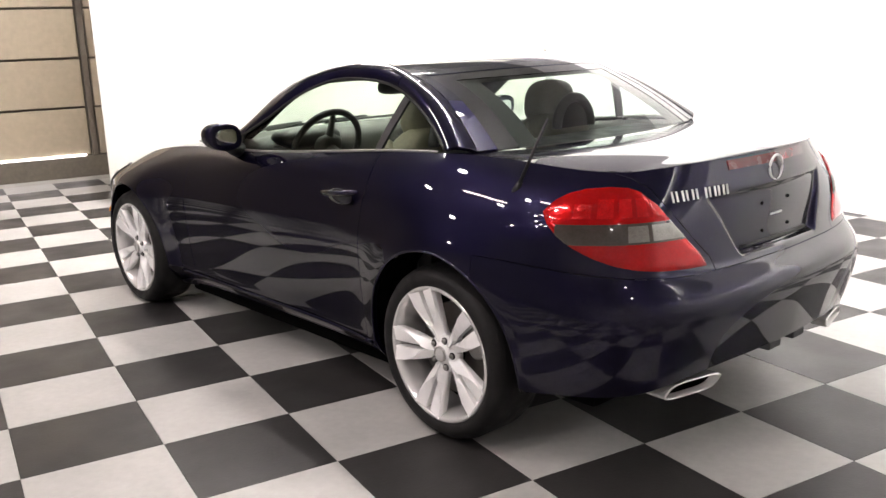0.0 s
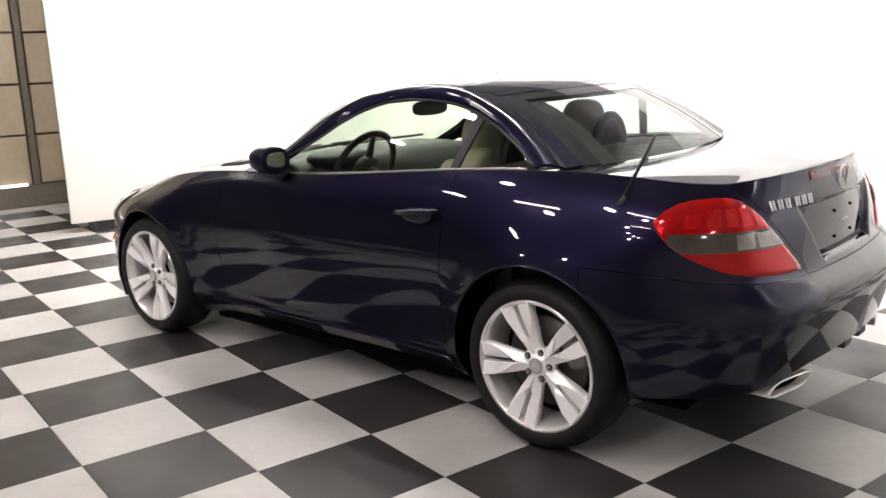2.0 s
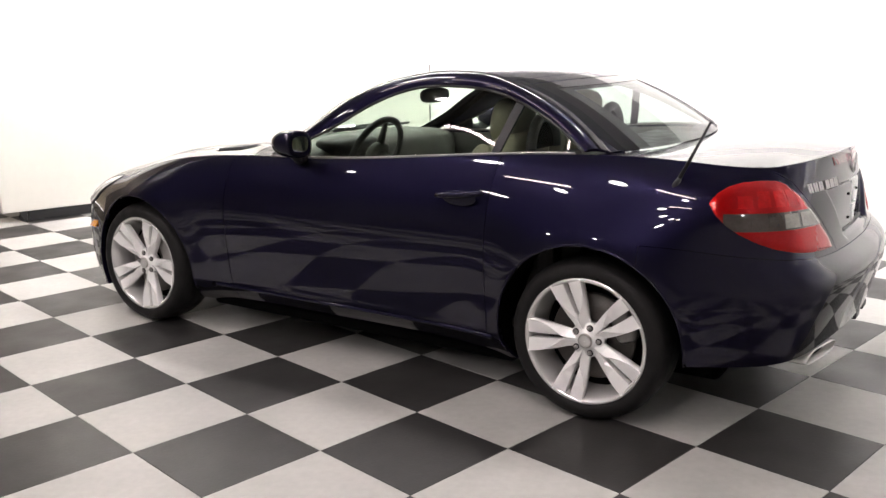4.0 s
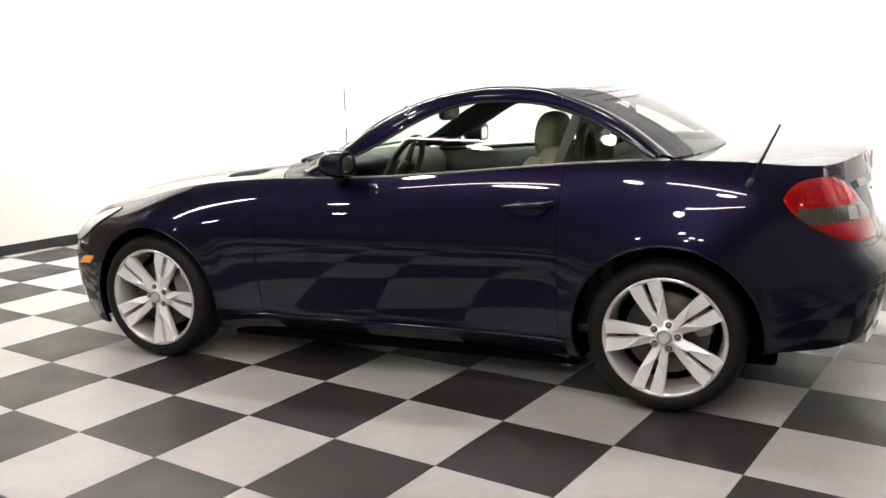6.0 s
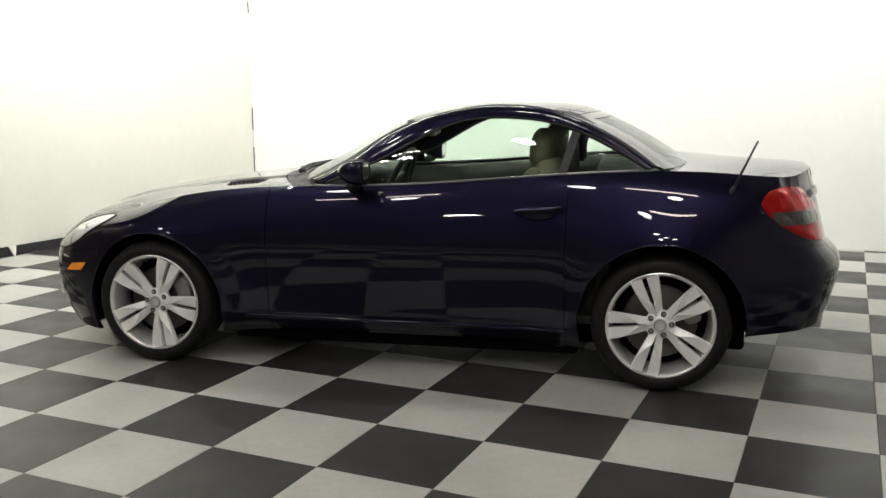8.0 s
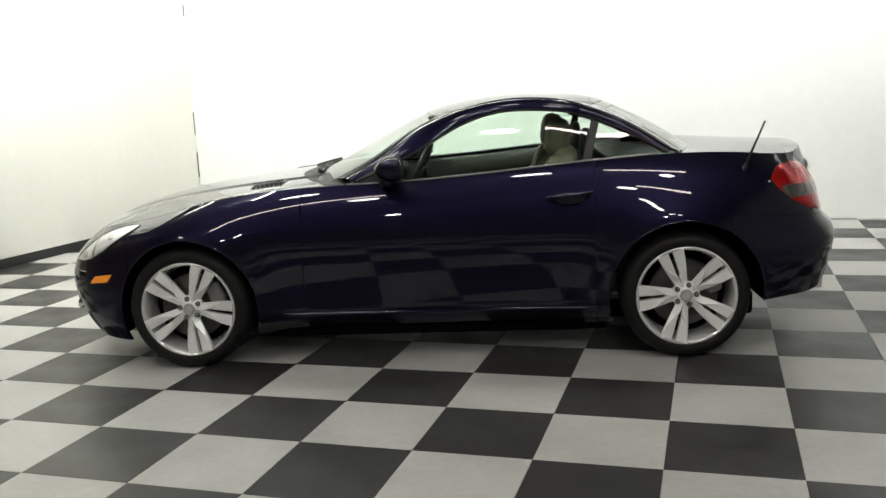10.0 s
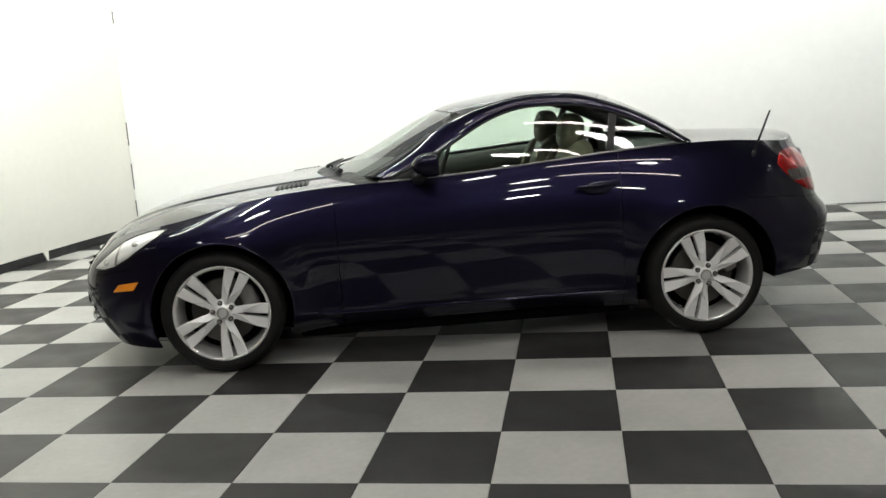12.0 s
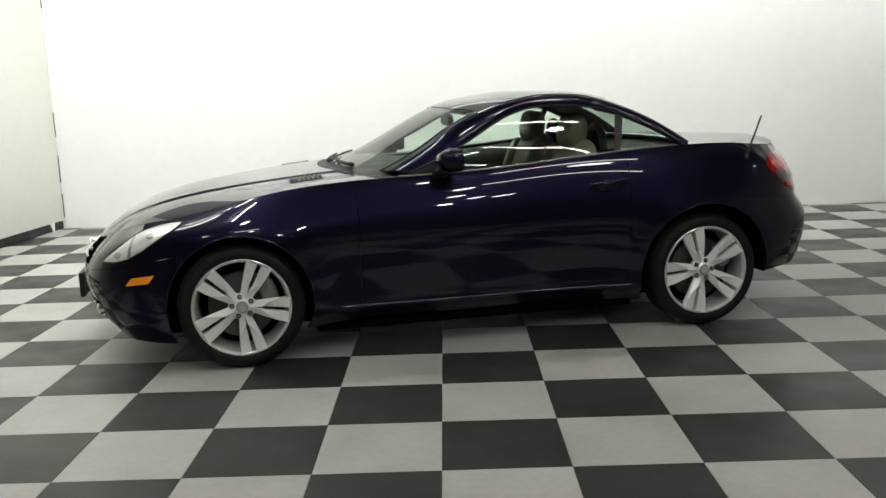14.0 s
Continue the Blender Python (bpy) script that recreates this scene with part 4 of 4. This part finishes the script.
em.transform(Matrix.Translation((-1.955, 0, 0.535)) @ Matrix.Scale(0.75, 4) @ Matrix.Rotation(radians(-62), 4, "Y") @ Matrix.Rotation(radians(90), 4, "Z"))
part("emblem", em, CHROME, grille, "round chrome emblem", True)
gi = flank_grid(0, s_at_front(0.60), 0.09, 0.30, 16, 7, 0.004)
sheet("lower_intake", both(gi), DARK_VOID, front_bumper, "black lower intake", gap=0)
part("plate_holder", box_bm((-2.054, -0.20, 0.275), (-2.030, 0.20, 0.405), 0.004), BLACK_PLASTIC, car, "empty black front plate holder")

# bonnet vents
def bonnet_at(x, y, out=0.0):
    """The bonnet's surface over a point of the plan."""
    ss = np.linspace(s_at(-1.75), S_COWL, 90)
    e = flank(ss, np.ones_like(ss))
    w = np.clip(abs(y) / -e[:, 1], 0, 1)
    xs = e[:, 0] - 0.24 * np.clip((e[:, 0] + 1.3) / 0.8, 0, 1) ** 1.5 * (1 - w ** 2)
    z = e[:, 2] + (bonnet_z(np.clip(xs, -1.945, -0.4)) - e[:, 2]) * (1 - w ** 2.4)
    dome = 1 / (1 + np.exp((abs(y) - 0.30 - 0.10 * np.clip((xs + 1.9) / 1.2, 0, 1)) / 0.005))
    z = z + 0.008 * dome * np.clip((xs + 1.93) / 0.25, 0, 1) * np.clip(-e[:, 1] / 0.5, 0, 1)
    return np.array([x, y, float(np.interp(x, xs, z)) + out])


for side in (-1, 1):
    g = np.array([[bonnet_at(x, side * y, 0.0025) for y in np.linspace(0.43, 0.57, 6)] for x in np.linspace(-0.93, -0.76, 8)])
    vent = sheet("vent", [g], BLACK_PLASTIC, bonnet, "dark slatted bonnet vent", flange=0.006, gap=0, out_hint=(0, 0, 1))
    for k in range(7):
        x = -0.918 + 0.024 * k
        line = [bonnet_at(x, side * y, 0.005) for y in np.linspace(0.44, 0.56, 4)]
        part("vent_slat", tube_bm(line, 0.0045, 6), BLACK_PLASTIC, vent, "", True)


# wipers lie along the foot of the windscreen
def on_screen(p, w, lift):
    r, k = rail_of(np.array([p]))[0], crown_of(np.array([p]))[0]
    return Vector((r[0] + (k[0] - r[0]) * (1 - w * w) - 0.5 * lift, r[1] * w, r[2] + (k[1] - r[2]) * (1 - abs(w) ** 2.6) + lift))


def wipers():
    for w0, w1 in ((-0.62, 0.10), (-0.02, 0.72)):
        root = new("wiper")
        root.parent = car
        part("arm", tube_bm([on_screen(0.03 + 0.16 * q, w0 + (w1 - w0) * 0.6 * q, 0.022) for q in np.linspace(0, 1, 7)], [0.012, 0.010, 0.009, 0.008, 0.007, 0.006, 0.006], 8), BLACK_PLASTIC, root, "", True)
        part("blade", tube_bm([on_screen(0.10 + 0.16 * q, w0 + (w1 - w0) * (0.1 + 0.95 * q), 0.010) for q in np.linspace(0, 1, 9)], 0.007, 6), BLACK_PLASTIC, root, "", True)


# ---- tail details ----
hi = flank_grid(s_at_rear(0.25), LENGTH, 0.963, 0.992, 14, 4, 0.003)
sheet("brake_light_strip", both(hi), DARK_RED_LENS, boot_lid, "red third brake light strip", gap=0, flange=0.004)


def rear_surface(y, v, out=0.0):
    p = flank(np.array([s_at_rear(abs(y))]), np.array([v]), out)[0]
    return Vector((p[0], y, p[2]))


def v_at_z(y, z):
    vs = np.linspace(0.5, 1, 200)
    zs = flank(np.full(200, s_at_rear(abs(y))), vs)[:, 2]
    return float(np.interp(z, zs, vs))


# plate recess: four screw holes, a sticker, and a black bar as the lip's shadow
rec = new("plate_recess")
rec.parent = boot_lid


def in_recess(y, z, out=0.0):
    p = rear_surface(y, v_at_z(y, z), out)
    p.x -= float(recess_depth(np.array(y), np.array(z)))
    return p


part("plate_lip_shade", tube_bm([in_recess(y, 0.672, 0.001) for y in np.linspace(-0.21, 0.21, 13)], 0.006, 8), SEAL, rec, "", True)
for y, z in ((-0.085, 0.795), (0.085, 0.795), (-0.085, 0.705), (0.085, 0.705)):
    hole = lathe_bm([(0.0005, -0.002), (0.005, -0.002), (0.006, 0.002)], 12)
    hole.transform(Matrix.Translation(in_recess(y, z, 0.0025)) @ Matrix.Rotation(math.pi / 2, 4, "Z"))
    part("screw_hole", hole, DARK_VOID, rec, "", True)
stick = [in_recess(y, 0.752, 0.002) for y in (-0.035, 0.035)]
part("sticker", tube_bm(stick, 0.0035, 6), LAMP_BODY, rec, "small white sticker bar")

# chrome badge: a row of plain upright bars
badge = new("badge")
badge.parent = boot_lid
for i in range(6):
    y = -0.492 + 0.038 * i + (0.014 if i > 2 else 0)
    for dy in (0.0, 0.016):
        p, q = rear_surface(y + dy, v_at_z(y + dy, 0.850), 0.003), rear_surface(y + dy + 0.004, v_at_z(y + dy + 0.004, 0.880), 0.003)
        part("badge_bar", tube_bm([p, q], 0.0033, 8), ALLOY, badge)
c = rear_surface(0.0, v_at_z(0.0, 0.902), 0.006)
ring = [c + Vector((0, 0.040 * math.cos(a), 0.040 * math.sin(a))) for a in np.linspace(0, 2 * math.pi, 28, endpoint=False)]
part("rear_emblem", tube_bm(ring, 0.0045, 8, closed=True), ALLOY, boot_lid, "plain chrome ring emblem", True)


# exhausts: slanted four-sided chrome tips
def exhaust(side):
    root = new("exhaust_tip")
    root.parent = car
    tagged(root, "chrome trapezoid exhaust tip")
    ring_n = 32
    sec = []
    for k in range(ring_n):
        w = 2 * math.pi * k / ring_n
        yy = 0.104 * math.copysign(abs(math.cos(w)) ** 0.5, math.cos(w))
        zz = 0.027 * math.copysign(abs(math.sin(w)) ** 0.6, math.sin(w))
        sec.append((yy + zz * 0.7, zz))
    for name, mat, rows in (("tip", BARREL, ((1.70, 0.92, 0.94, 0.0), (1.955, 1.0, 1.0, 0.0), (1.963, 0.985, 0.94, 0.0), (1.960, 0.95, 0.80, 0.0), (1.90, 0.93, 0.76, 0.0))), ("bore", DARK_VOID, ((1.93, 0.935, 0.765, 0.0), (1.80, 0.8, 0.7, 0.0), (1.80, 0.02, 0.02, 0.0)))):
        bm = bmesh.new()
        rings = []
        for x, ky, kz, lift in rows:
            rings.append([bm.verts.new((x + 0.15 * zz + 0.22 * yy, side * (0.468 - yy * ky), 0.280 + zz * kz)) for yy, zz in sec])
        for p, q in zip(rings, rings[1:]):
            for i in range(ring_n):
                bm.faces.new((p[i], p[(i + 1) % ring_n], q[(i + 1) % ring_n], q[i]))
        bmesh.ops.recalc_face_normals(bm, faces=bm.faces[:])
        part(name, bm, mat, root, "polished tip" if name == "tip" else "", True)
    part("muffler", box_bm((1.56, side * 0.485 - 0.09, 0.285), (1.76, side * 0.485 + 0.09, 0.35), 0.02), DARK_VOID, root)


exhaust(-1)
exhaust(1)

# aerial on the near rear wing
wipers()
aerial = new("aerial")
aerial.parent = car
part("aerial_base", tube_bm([(1.495, -0.765, 0.872), (1.515, -0.755, 0.91)], [0.013, 0.008], 10), BLACK_PLASTIC, aerial, "", True)
part("rod", tube_bm([(1.512, -0.756, 0.905), (1.605, -0.73, 1.105)], [0.0065, 0.0045], 8), BLACK_PLASTIC, aerial, "short black aerial rod", True)


# door mirrors
def door_mirror(side):
    root = new("door_mirror")
    root.parent = car
    tagged(root, "navy door mirror with black foot")
    bm = blob_bm((0, 0, 0), (0.088, 0.082, 0.060), power=2.5)
    for v in bm.verts:
        v.co.x = v.co.x if v.co.x < 0 else min(v.co.x, 0.042)
        v.co.z *= 1 - 0.35 * max(0.0, -v.co.x / 0.088) ** 2
        v.co.z += 0.008 * (v.co.y / 0.1)
    bm.transform(Matrix.Translation((-0.146, side * 0.860, 0.960)) @ Matrix.Diagonal((1, side, 1, 1)))
    bmesh.ops.recalc_face_normals(bm, faces=bm.faces[:])
    part("housing", bm, PAINT, root, "", True)
    g = blob_bm((0, 0, 0), (0.004, 0.060, 0.041), power=3.0)
    g.transform(Matrix.Translation((-0.107, side * 0.860, 0.960)))
    part("mirror_glass", g, CHROME, root, "silvered mirror glass", True)
    f = tube_bm([(-0.20, side * 0.745, 0.885), (-0.19, side * 0.785, 0.898), (-0.165, side * 0.825, 0.918)], [0.035, 0.030, 0.024], 12)
    part("foot", f, BLACK_PLASTIC, root, "", True)


door_mirror(-1)
door_mirror(1)


# ---- wheels ----
def wheel(name, x, side, first):
    root = new("wheel")
    root.parent = car
    root.location = (x, side * 0.855, 0.305)
    root.rotation_euler = (0, 0, 0 if side < 0 else math.pi)
    tagged(root, "silver five twin-spoke alloy wheel with black tyre")
    # along y: the outer face is at -y
    prof = [(.234, -.004), (.243, -.013), (.262, -.018), (.283, -.012), (.297, .008), (.3045, .03), (.305, .05), (.3045, .16), (.297, .185), (.28, .20), (.24, .20), (.225, .19), (.225, .01)]
    part("tyre", lathe_bm(prof, 72, closed=True), RUBBER, root, "black low-profile tyre", True)
    prof = [(.239, -.006), (.237, -.012), (.230, -.013), (.224, -.008), (.219, .01), (.212, .04), (.205, .09), (.203, .17), (.208, .19), (.225, .195)]
    part("rim", lathe_bm(prof, 72), BARREL, root, "polished rim and barrel", True)
    # brake disc and caliper
    part("brake_disc", lathe_bm([(.05, .075), (.160, .075), (.163, .08), (.163, .098), (.05, .098)], 48), DISC_STEEL, root, "", True)
    cal = blob_bm((0, 0, 0), (0.042, 0.035, 0.065), power=3.5)
    cal.transform(Matrix.Translation((0.135 * (1 if side < 0 else -1) * math.cos(radians(20)), 0.07, 0.135 * math.sin(radians(28)))) @ Matrix.Rotation(radians(-20), 4, "Y"))
    part("caliper", cal, STEEL, root, "grey brake caliper", True)
    part("backing", lathe_bm([(.001, .12), (.204, .12)], 32), DARK_VOID, root)
    # five pairs of flat-faced spokes with a slot between
    bm = bmesh.new()

    def blade(ang, sign):
        stations = [(0.040, 0.0005, 0.030, 0.015), (0.075, 0.0008, 0.035, 0.008), (0.096, 0.0030, 0.041, 0.003), (0.106, 0.0075, 0.0435, 0.002), (0.14, 0.0085, 0.051, -0.002), (0.175, 0.0095, 0.058, -0.006), (0.212, 0.0105, 0.0635, -0.010), (0.2345, 0.011, 0.0665, -0.012)]
        ca, sa = math.cos(ang), math.sin(ang)
        rows = []
        for r, a, b, y in stations:
            row = []
            f = min(max((r - 0.085) / 0.075, 0.06), 0.94)
            ridge = a + (b - a) * f
            for w, yy in ((a, y + 0.036), (a, y + 0.004 + 0.008 * (1 - f)), (ridge, y - 0.002), (b - 0.002, y + 0.002 + 0.012 * (1 - f)), (b, y + 0.011 + 0.010 * (1 - f)), (b - 0.004, y + 0.036)):
                t = sign * w
                rr = min(r, math.sqrt(0.2335 ** 2 - t * t))
                row.append(bm.verts.new((rr * ca - t * sa, yy, rr * sa + t * ca)))
            rows.append(row)
        for p, q in zip(rows, rows[1:]):
            for i in range(6):
                f = (p[i], p[(i + 1) % 6], q[(i + 1) % 6], q[i])
                bm.faces.new(f if sign > 0 else f[::-1])
        bm.faces.new(rows[0] if sign < 0 else rows[0][::-1])
        bm.faces.new(rows[-1] if sign > 0 else rows[-1][::-1])

    spokes = []
    for k in range(5):
        bm = bmesh.new()
        for sign in (-1, 1):
            blade(radians(first + 72 * k), sign)
        bmesh.ops.recalc_face_normals(bm, faces=bm.faces[:])
        spokes.append(part("twin_spoke", bm, ALLOY, root))
    part("hub", lathe_bm([(.001, .006), (.028, .006), (.031, .008), (.034, .014), (.060, .017), (.066, .022), (.066, .05), (.001, .05)], 40), ALLOY, root, "", True)
    part("centre_cap", lathe_bm([(.001, .000), (.020, .000), (.0265, .002), (.0285, .006), (.0285, .012)], 32), BARREL, root, "plain round centre cap", True)
    part("cap_ring", lathe_bm([(.0205, .0005), (.0215, -.0012), (.0265, .0005), (.0275, .003)], 32), STEEL, root, "", True)
    for k in range(5):
        a = radians(first + 36 + 72 * k)
        b = lathe_bm([(.001, .005), (.006, .005), (.008, .008), (.008, .024)], 12)
        b.transform(Matrix.Translation((0.049 * math.cos(a), 0, 0.049 * math.sin(a))))
        part("wheel_bolt", b, STEEL, root, "", True)
        b = lathe_bm([(.0085, .0125), (.0120, .0125), (.0125, .022)], 16)
        b.transform(Matrix.Translation((0.049 * math.cos(a), 0, 0.049 * math.sin(a))))
        part("bolt_well", b, SEAL, root, "", True)
    return root


wheel("front", WHEELS["front"][0], -1, 281)
wheel("rear", WHEELS["rear"][0], -1, 182)
wheel("front", WHEELS["front"][0], 1, 100)
wheel("rear", WHEELS["rear"][0], 1, 40)

# wheel housings and the underside
for end, (wx, wz) in WHEELS.items():
    for side in (-1, 1):
        bm = bmesh.new()
        rings = []
        for y in (0.50, 0.85):
            ring = [(wx + (ARCH[end] + 0.012) * math.cos(a), wz + (ARCH[end] + 0.012) * math.sin(a)) for a in np.linspace(-0.12 if wx > 0 else -0.3, math.pi + 0.34, 30)]
            rings.append([bm.verts.new((x, side * min(y, abs(on_flank(x, max(z, 0.2))[1]) - 0.016), z)) for x, z in ring])
        for k in range(29):
            bm.faces.new((rings[0][k], rings[0][k + 1], rings[1][k + 1], rings[1][k]))
        bm.faces.new(rings[0])
        part("wheel_housing", bm, DARK_VOID, car)
part("underbody", box_bm((-1.62, -0.52, 0.115), (1.62, 0.52, 0.24), 0.02), DARK_VOID, car)
part("underbody", box_bm((-0.85, -0.725, 0.112), (0.86, 0.725, 0.25), 0.02), DARK_VOID, car)
part("rear_underbody", box_bm((1.55, -0.55, 0.30), (1.95, 0.55, 0.37), 0.02), DARK_VOID, car)
for y in (-0.07, 0.09):
    part("tow_lug", box_bm((1.95, y - 0.05, 0.315), (2.02, y + 0.03, 0.345), 0.006), BLACK_PLASTIC, rear_bumper)

# ---- cabin ----
for side in (-1, 1):
    g = []
    for x in np.linspace(-0.42, 1.1, 24):
        b = belt_point(x)
        g.append([(x, (b[1] + 0.035) * -side, b[2] - 0.012), (x, (b[1] + 0.075) * -side, b[2] - 0.03), (x, (b[1] + 0.09) * -side, b[2] - 0.12), (x, (b[1] + 0.10) * -side, 0.42), (x, (b[1] + 0.12) * -side, 0.27)])
    sheet("door_card", [np.array(g)], DASH, car, "grey door lining", flange=0, gap=0, out_hint=(0, -side, 0))
part("cabin_floor", box_bm((-0.75, -0.72, 0.26), (1.0, 0.72, 0.30), 0.01), DARK_LEATHER, car)
part("bulkhead", box_bm((0.92, -0.70, 0.28), (1.02, 0.70, 0.93), 0.03), DARK_LEATHER, car)
part("parcel_shelf", box_bm((0.90, -0.68, 0.90), (1.42, 0.68, 0.935), 0.012), DARK_LEATHER, car)
dash = blob_bm((-0.42, 0, 0.80), (0.22, 0.70, 0.125), power=3.6, nu=40, nv=18)
part("dashboard", dash, DASH, car, "grey moulded dashboard", True)
hood = blob_bm((-0.25, -0.36, 0.905), (0.12, 0.17, 0.05), power=2.6)
part("instrument_hood", hood, DARK_LEATHER, car, "", True)
part("centre_console", box_bm((-0.35, -0.10, 0.30), (0.80, 0.10, 0.60), 0.03), DASH, car, "", True)


def seat(y):
    root = new("seat")
    root.parent = car
    tagged(root, "stone leather bucket seat with headrest")
    lean = Matrix.Translation((0.62, y, 0.72)) @ Matrix.Rotation(radians(17), 4, "Y")
    part("backrest", blob_bm((0, 0, 0), (0.085, 0.245, 0.30), power=3.2, m=lean), LEATHER, root, "", True)
    for s in (-1, 1):
        part("bolster", blob_bm((-0.055, s * 0.205, -0.02), (0.065, 0.05, 0.26), power=2.6, m=lean), LEATHER, root, "", True)
    head = Matrix.Translation((0.655, y, 1.045)) @ Matrix.Rotation(radians(8), 4, "Y")
    part("headrest", blob_bm((0, 0, 0), (0.065, 0.135, 0.10), power=2.8, m=head), LEATHER, root, "padded headrest", True)
    part("cushion", blob_bm((0.28, y, 0.44), (0.27, 0.25, 0.10), power=3.2), LEATHER, root, "", True)
    hoop = [(0.80, y + 0.115 * math.cos(a), 0.94 + 0.13 * math.sin(a)) for a in np.linspace(0, math.pi, 18)]
    part("roll_hoop", tube_bm(hoop, 0.022, 10), DARK_LEATHER, root, "black roll-over hoop", True)
    fill = bmesh.new()
    fan = [fill.verts.new((0.80, y + 0.115 * math.cos(a), 0.94 + 0.13 * math.sin(a))) for a in np.linspace(0, math.pi, 18)]
    fill.faces.new(fan)
    part("hoop_mesh", fill, DARK_VOID, root, "black mesh inside the hoop")
    part("belt_strap", tube_bm([(0.72, y - 0.21 * (1 if y > 0 else -1), 0.98), (0.60, y - 0.16 * (1 if y > 0 else -1), 0.85), (0.45, y, 0.62)], 0.012, 6), LEATHER, root, "", True)


seat(-0.36)
seat(0.36)
steer = new("steering_wheel")
steer.parent = car
tilt = Matrix.Translation((-0.085, -0.36, 0.865)) @ Matrix.Rotation(radians(-66), 4, "Y")
rim_pts = [tilt @ Vector((0.182 * math.cos(a), 0.182 * math.sin(a), 0)) for a in np.linspace(0, 2 * math.pi, 40, endpoint=False)]
part("wheel_rim", tube_bm(rim_pts, 0.0155, 10, closed=True), DARK_LEATHER, steer, "dark leather steering wheel rim", True)
part("airbag", blob_bm((0, 0, -0.01), (0.07, 0.075, 0.03), power=2.6, m=tilt), DASH, steer, "", True)
for a in (0, 120, 240):
    e = tilt @ Vector((0.175 * math.cos(radians(a)), 0.175 * math.sin(radians(a)), 0))
    part("spoke", tube_bm([tilt @ Vector((0, 0, -0.01)), e], [0.022, 0.012], 8), DASH, steer, "", True)
part("column", tube_bm([tilt @ Vector((0, 0, -0.02)), tilt @ Vector((0, 0, -0.2))], 0.035, 10), DARK_LEATHER, steer, "", True)
part("rear_view_mirror", blob_bm((0.02, 0, 1.125), (0.022, 0.12, 0.036), power=3), DARK_LEATHER, car, "black interior mirror", True)
for y in (-0.33, 0.33):
    part("sun_visor", box_bm((0.0, y - 0.17, 1.172), (0.16, y + 0.17, 1.186), 0.005, None), HEADLINER, car)


# ---- floor tiles: the near ones single, the rest joined ----
def tile_mesh(name, mat, proud):
    h = SIDE / 2 - 0.0007
    bm = box_bm((-h, -h, -0.0075), (h, h, proud), 0.0012, segments=1)
    me = bpy.data.meshes.new(name)
    bm.to_mesh(me)
    bm.free()
    me.materials.append(mat)
    return me


dark_tile, light_tile = tile_mesh("dark_tile", DARK_TILE, 0.0), tile_mesh("light_tile", LIGHT_TILE, 0.0)
rest = {0: ([], []), 1: ([], [])}
for i in range(-15, 14):
    for j in range(-11, 11):
        dark = (i + j) % 2 == 0
        c = at_tile(i + 0.5, j + 0.5)
        if -9 <= i <= 6 and -7 <= j <= 10:
            ob = new("tile", dark_tile if dark else light_tile)
            ob.matrix_world = Matrix.Translation(c) @ Matrix.Rotation(GRID, 4, "Z") @ Matrix.Rotation(math.pi / 2 * ((i * 7 + j * 3) % 4), 4, "Z")
            ob.parent = floor
        else:
            vs, fs = rest[0 if dark else 1]
            g, k = 0.0007 / SIDE, len(vs)
            vs += [tuple(at_tile(i + a, j + b, z)) for z in (-0.0075, 0.0) for a, b in ((g, g), (1 - g, g), (1 - g, 1 - g), (g, 1 - g))]
            fs += [(k + 4, k + 5, k + 6, k + 7)] + [(k + a, k + (a + 1) % 4, k + 4 + (a + 1) % 4, k + 4 + a) for a in range(4)]
for key, mat, word in ((0, DARK_TILE, "dark"), (1, LIGHT_TILE, "light")):
    me = bpy.data.meshes.new("far_tiles")
    me.from_pydata(rest[key][0], [], rest[key][1])
    ob = link_mesh("far_tiles", me, mat, floor, f"{word} grey floor tiles further out", False)
    ob["kind"] = "stuff"
# last row against the back wall, cut short
vs, fs = [[], []], [[], []]
for i in range(-11, 14):
    k = 0 if (i + 11) % 2 == 0 else 1
    b = len(vs[k])
    vs[k] += [tuple(at_tile(i + a, 11 + c, z)) for z in (-0.0075, 0.0) for a, c in ((0.003, 0.003), (0.997, 0.003), (0.997, 0.21), (0.003, 0.21))]
    fs[k] += [(b + 4, b + 5, b + 6, b + 7)] + [(b + a, b + (a + 1) % 4, b + 4 + (a + 1) % 4, b + 4 + a) for a in range(4)]
for k, mat in ((0, DARK_TILE), (1, LIGHT_TILE)):
    me = bpy.data.meshes.new("edge_tiles")
    me.from_pydata(vs[k], [], fs[k])
    ob = link_mesh("edge_tiles", me, mat, floor, "cut floor tiles along the white wall", False)
    ob["kind"] = "stuff"
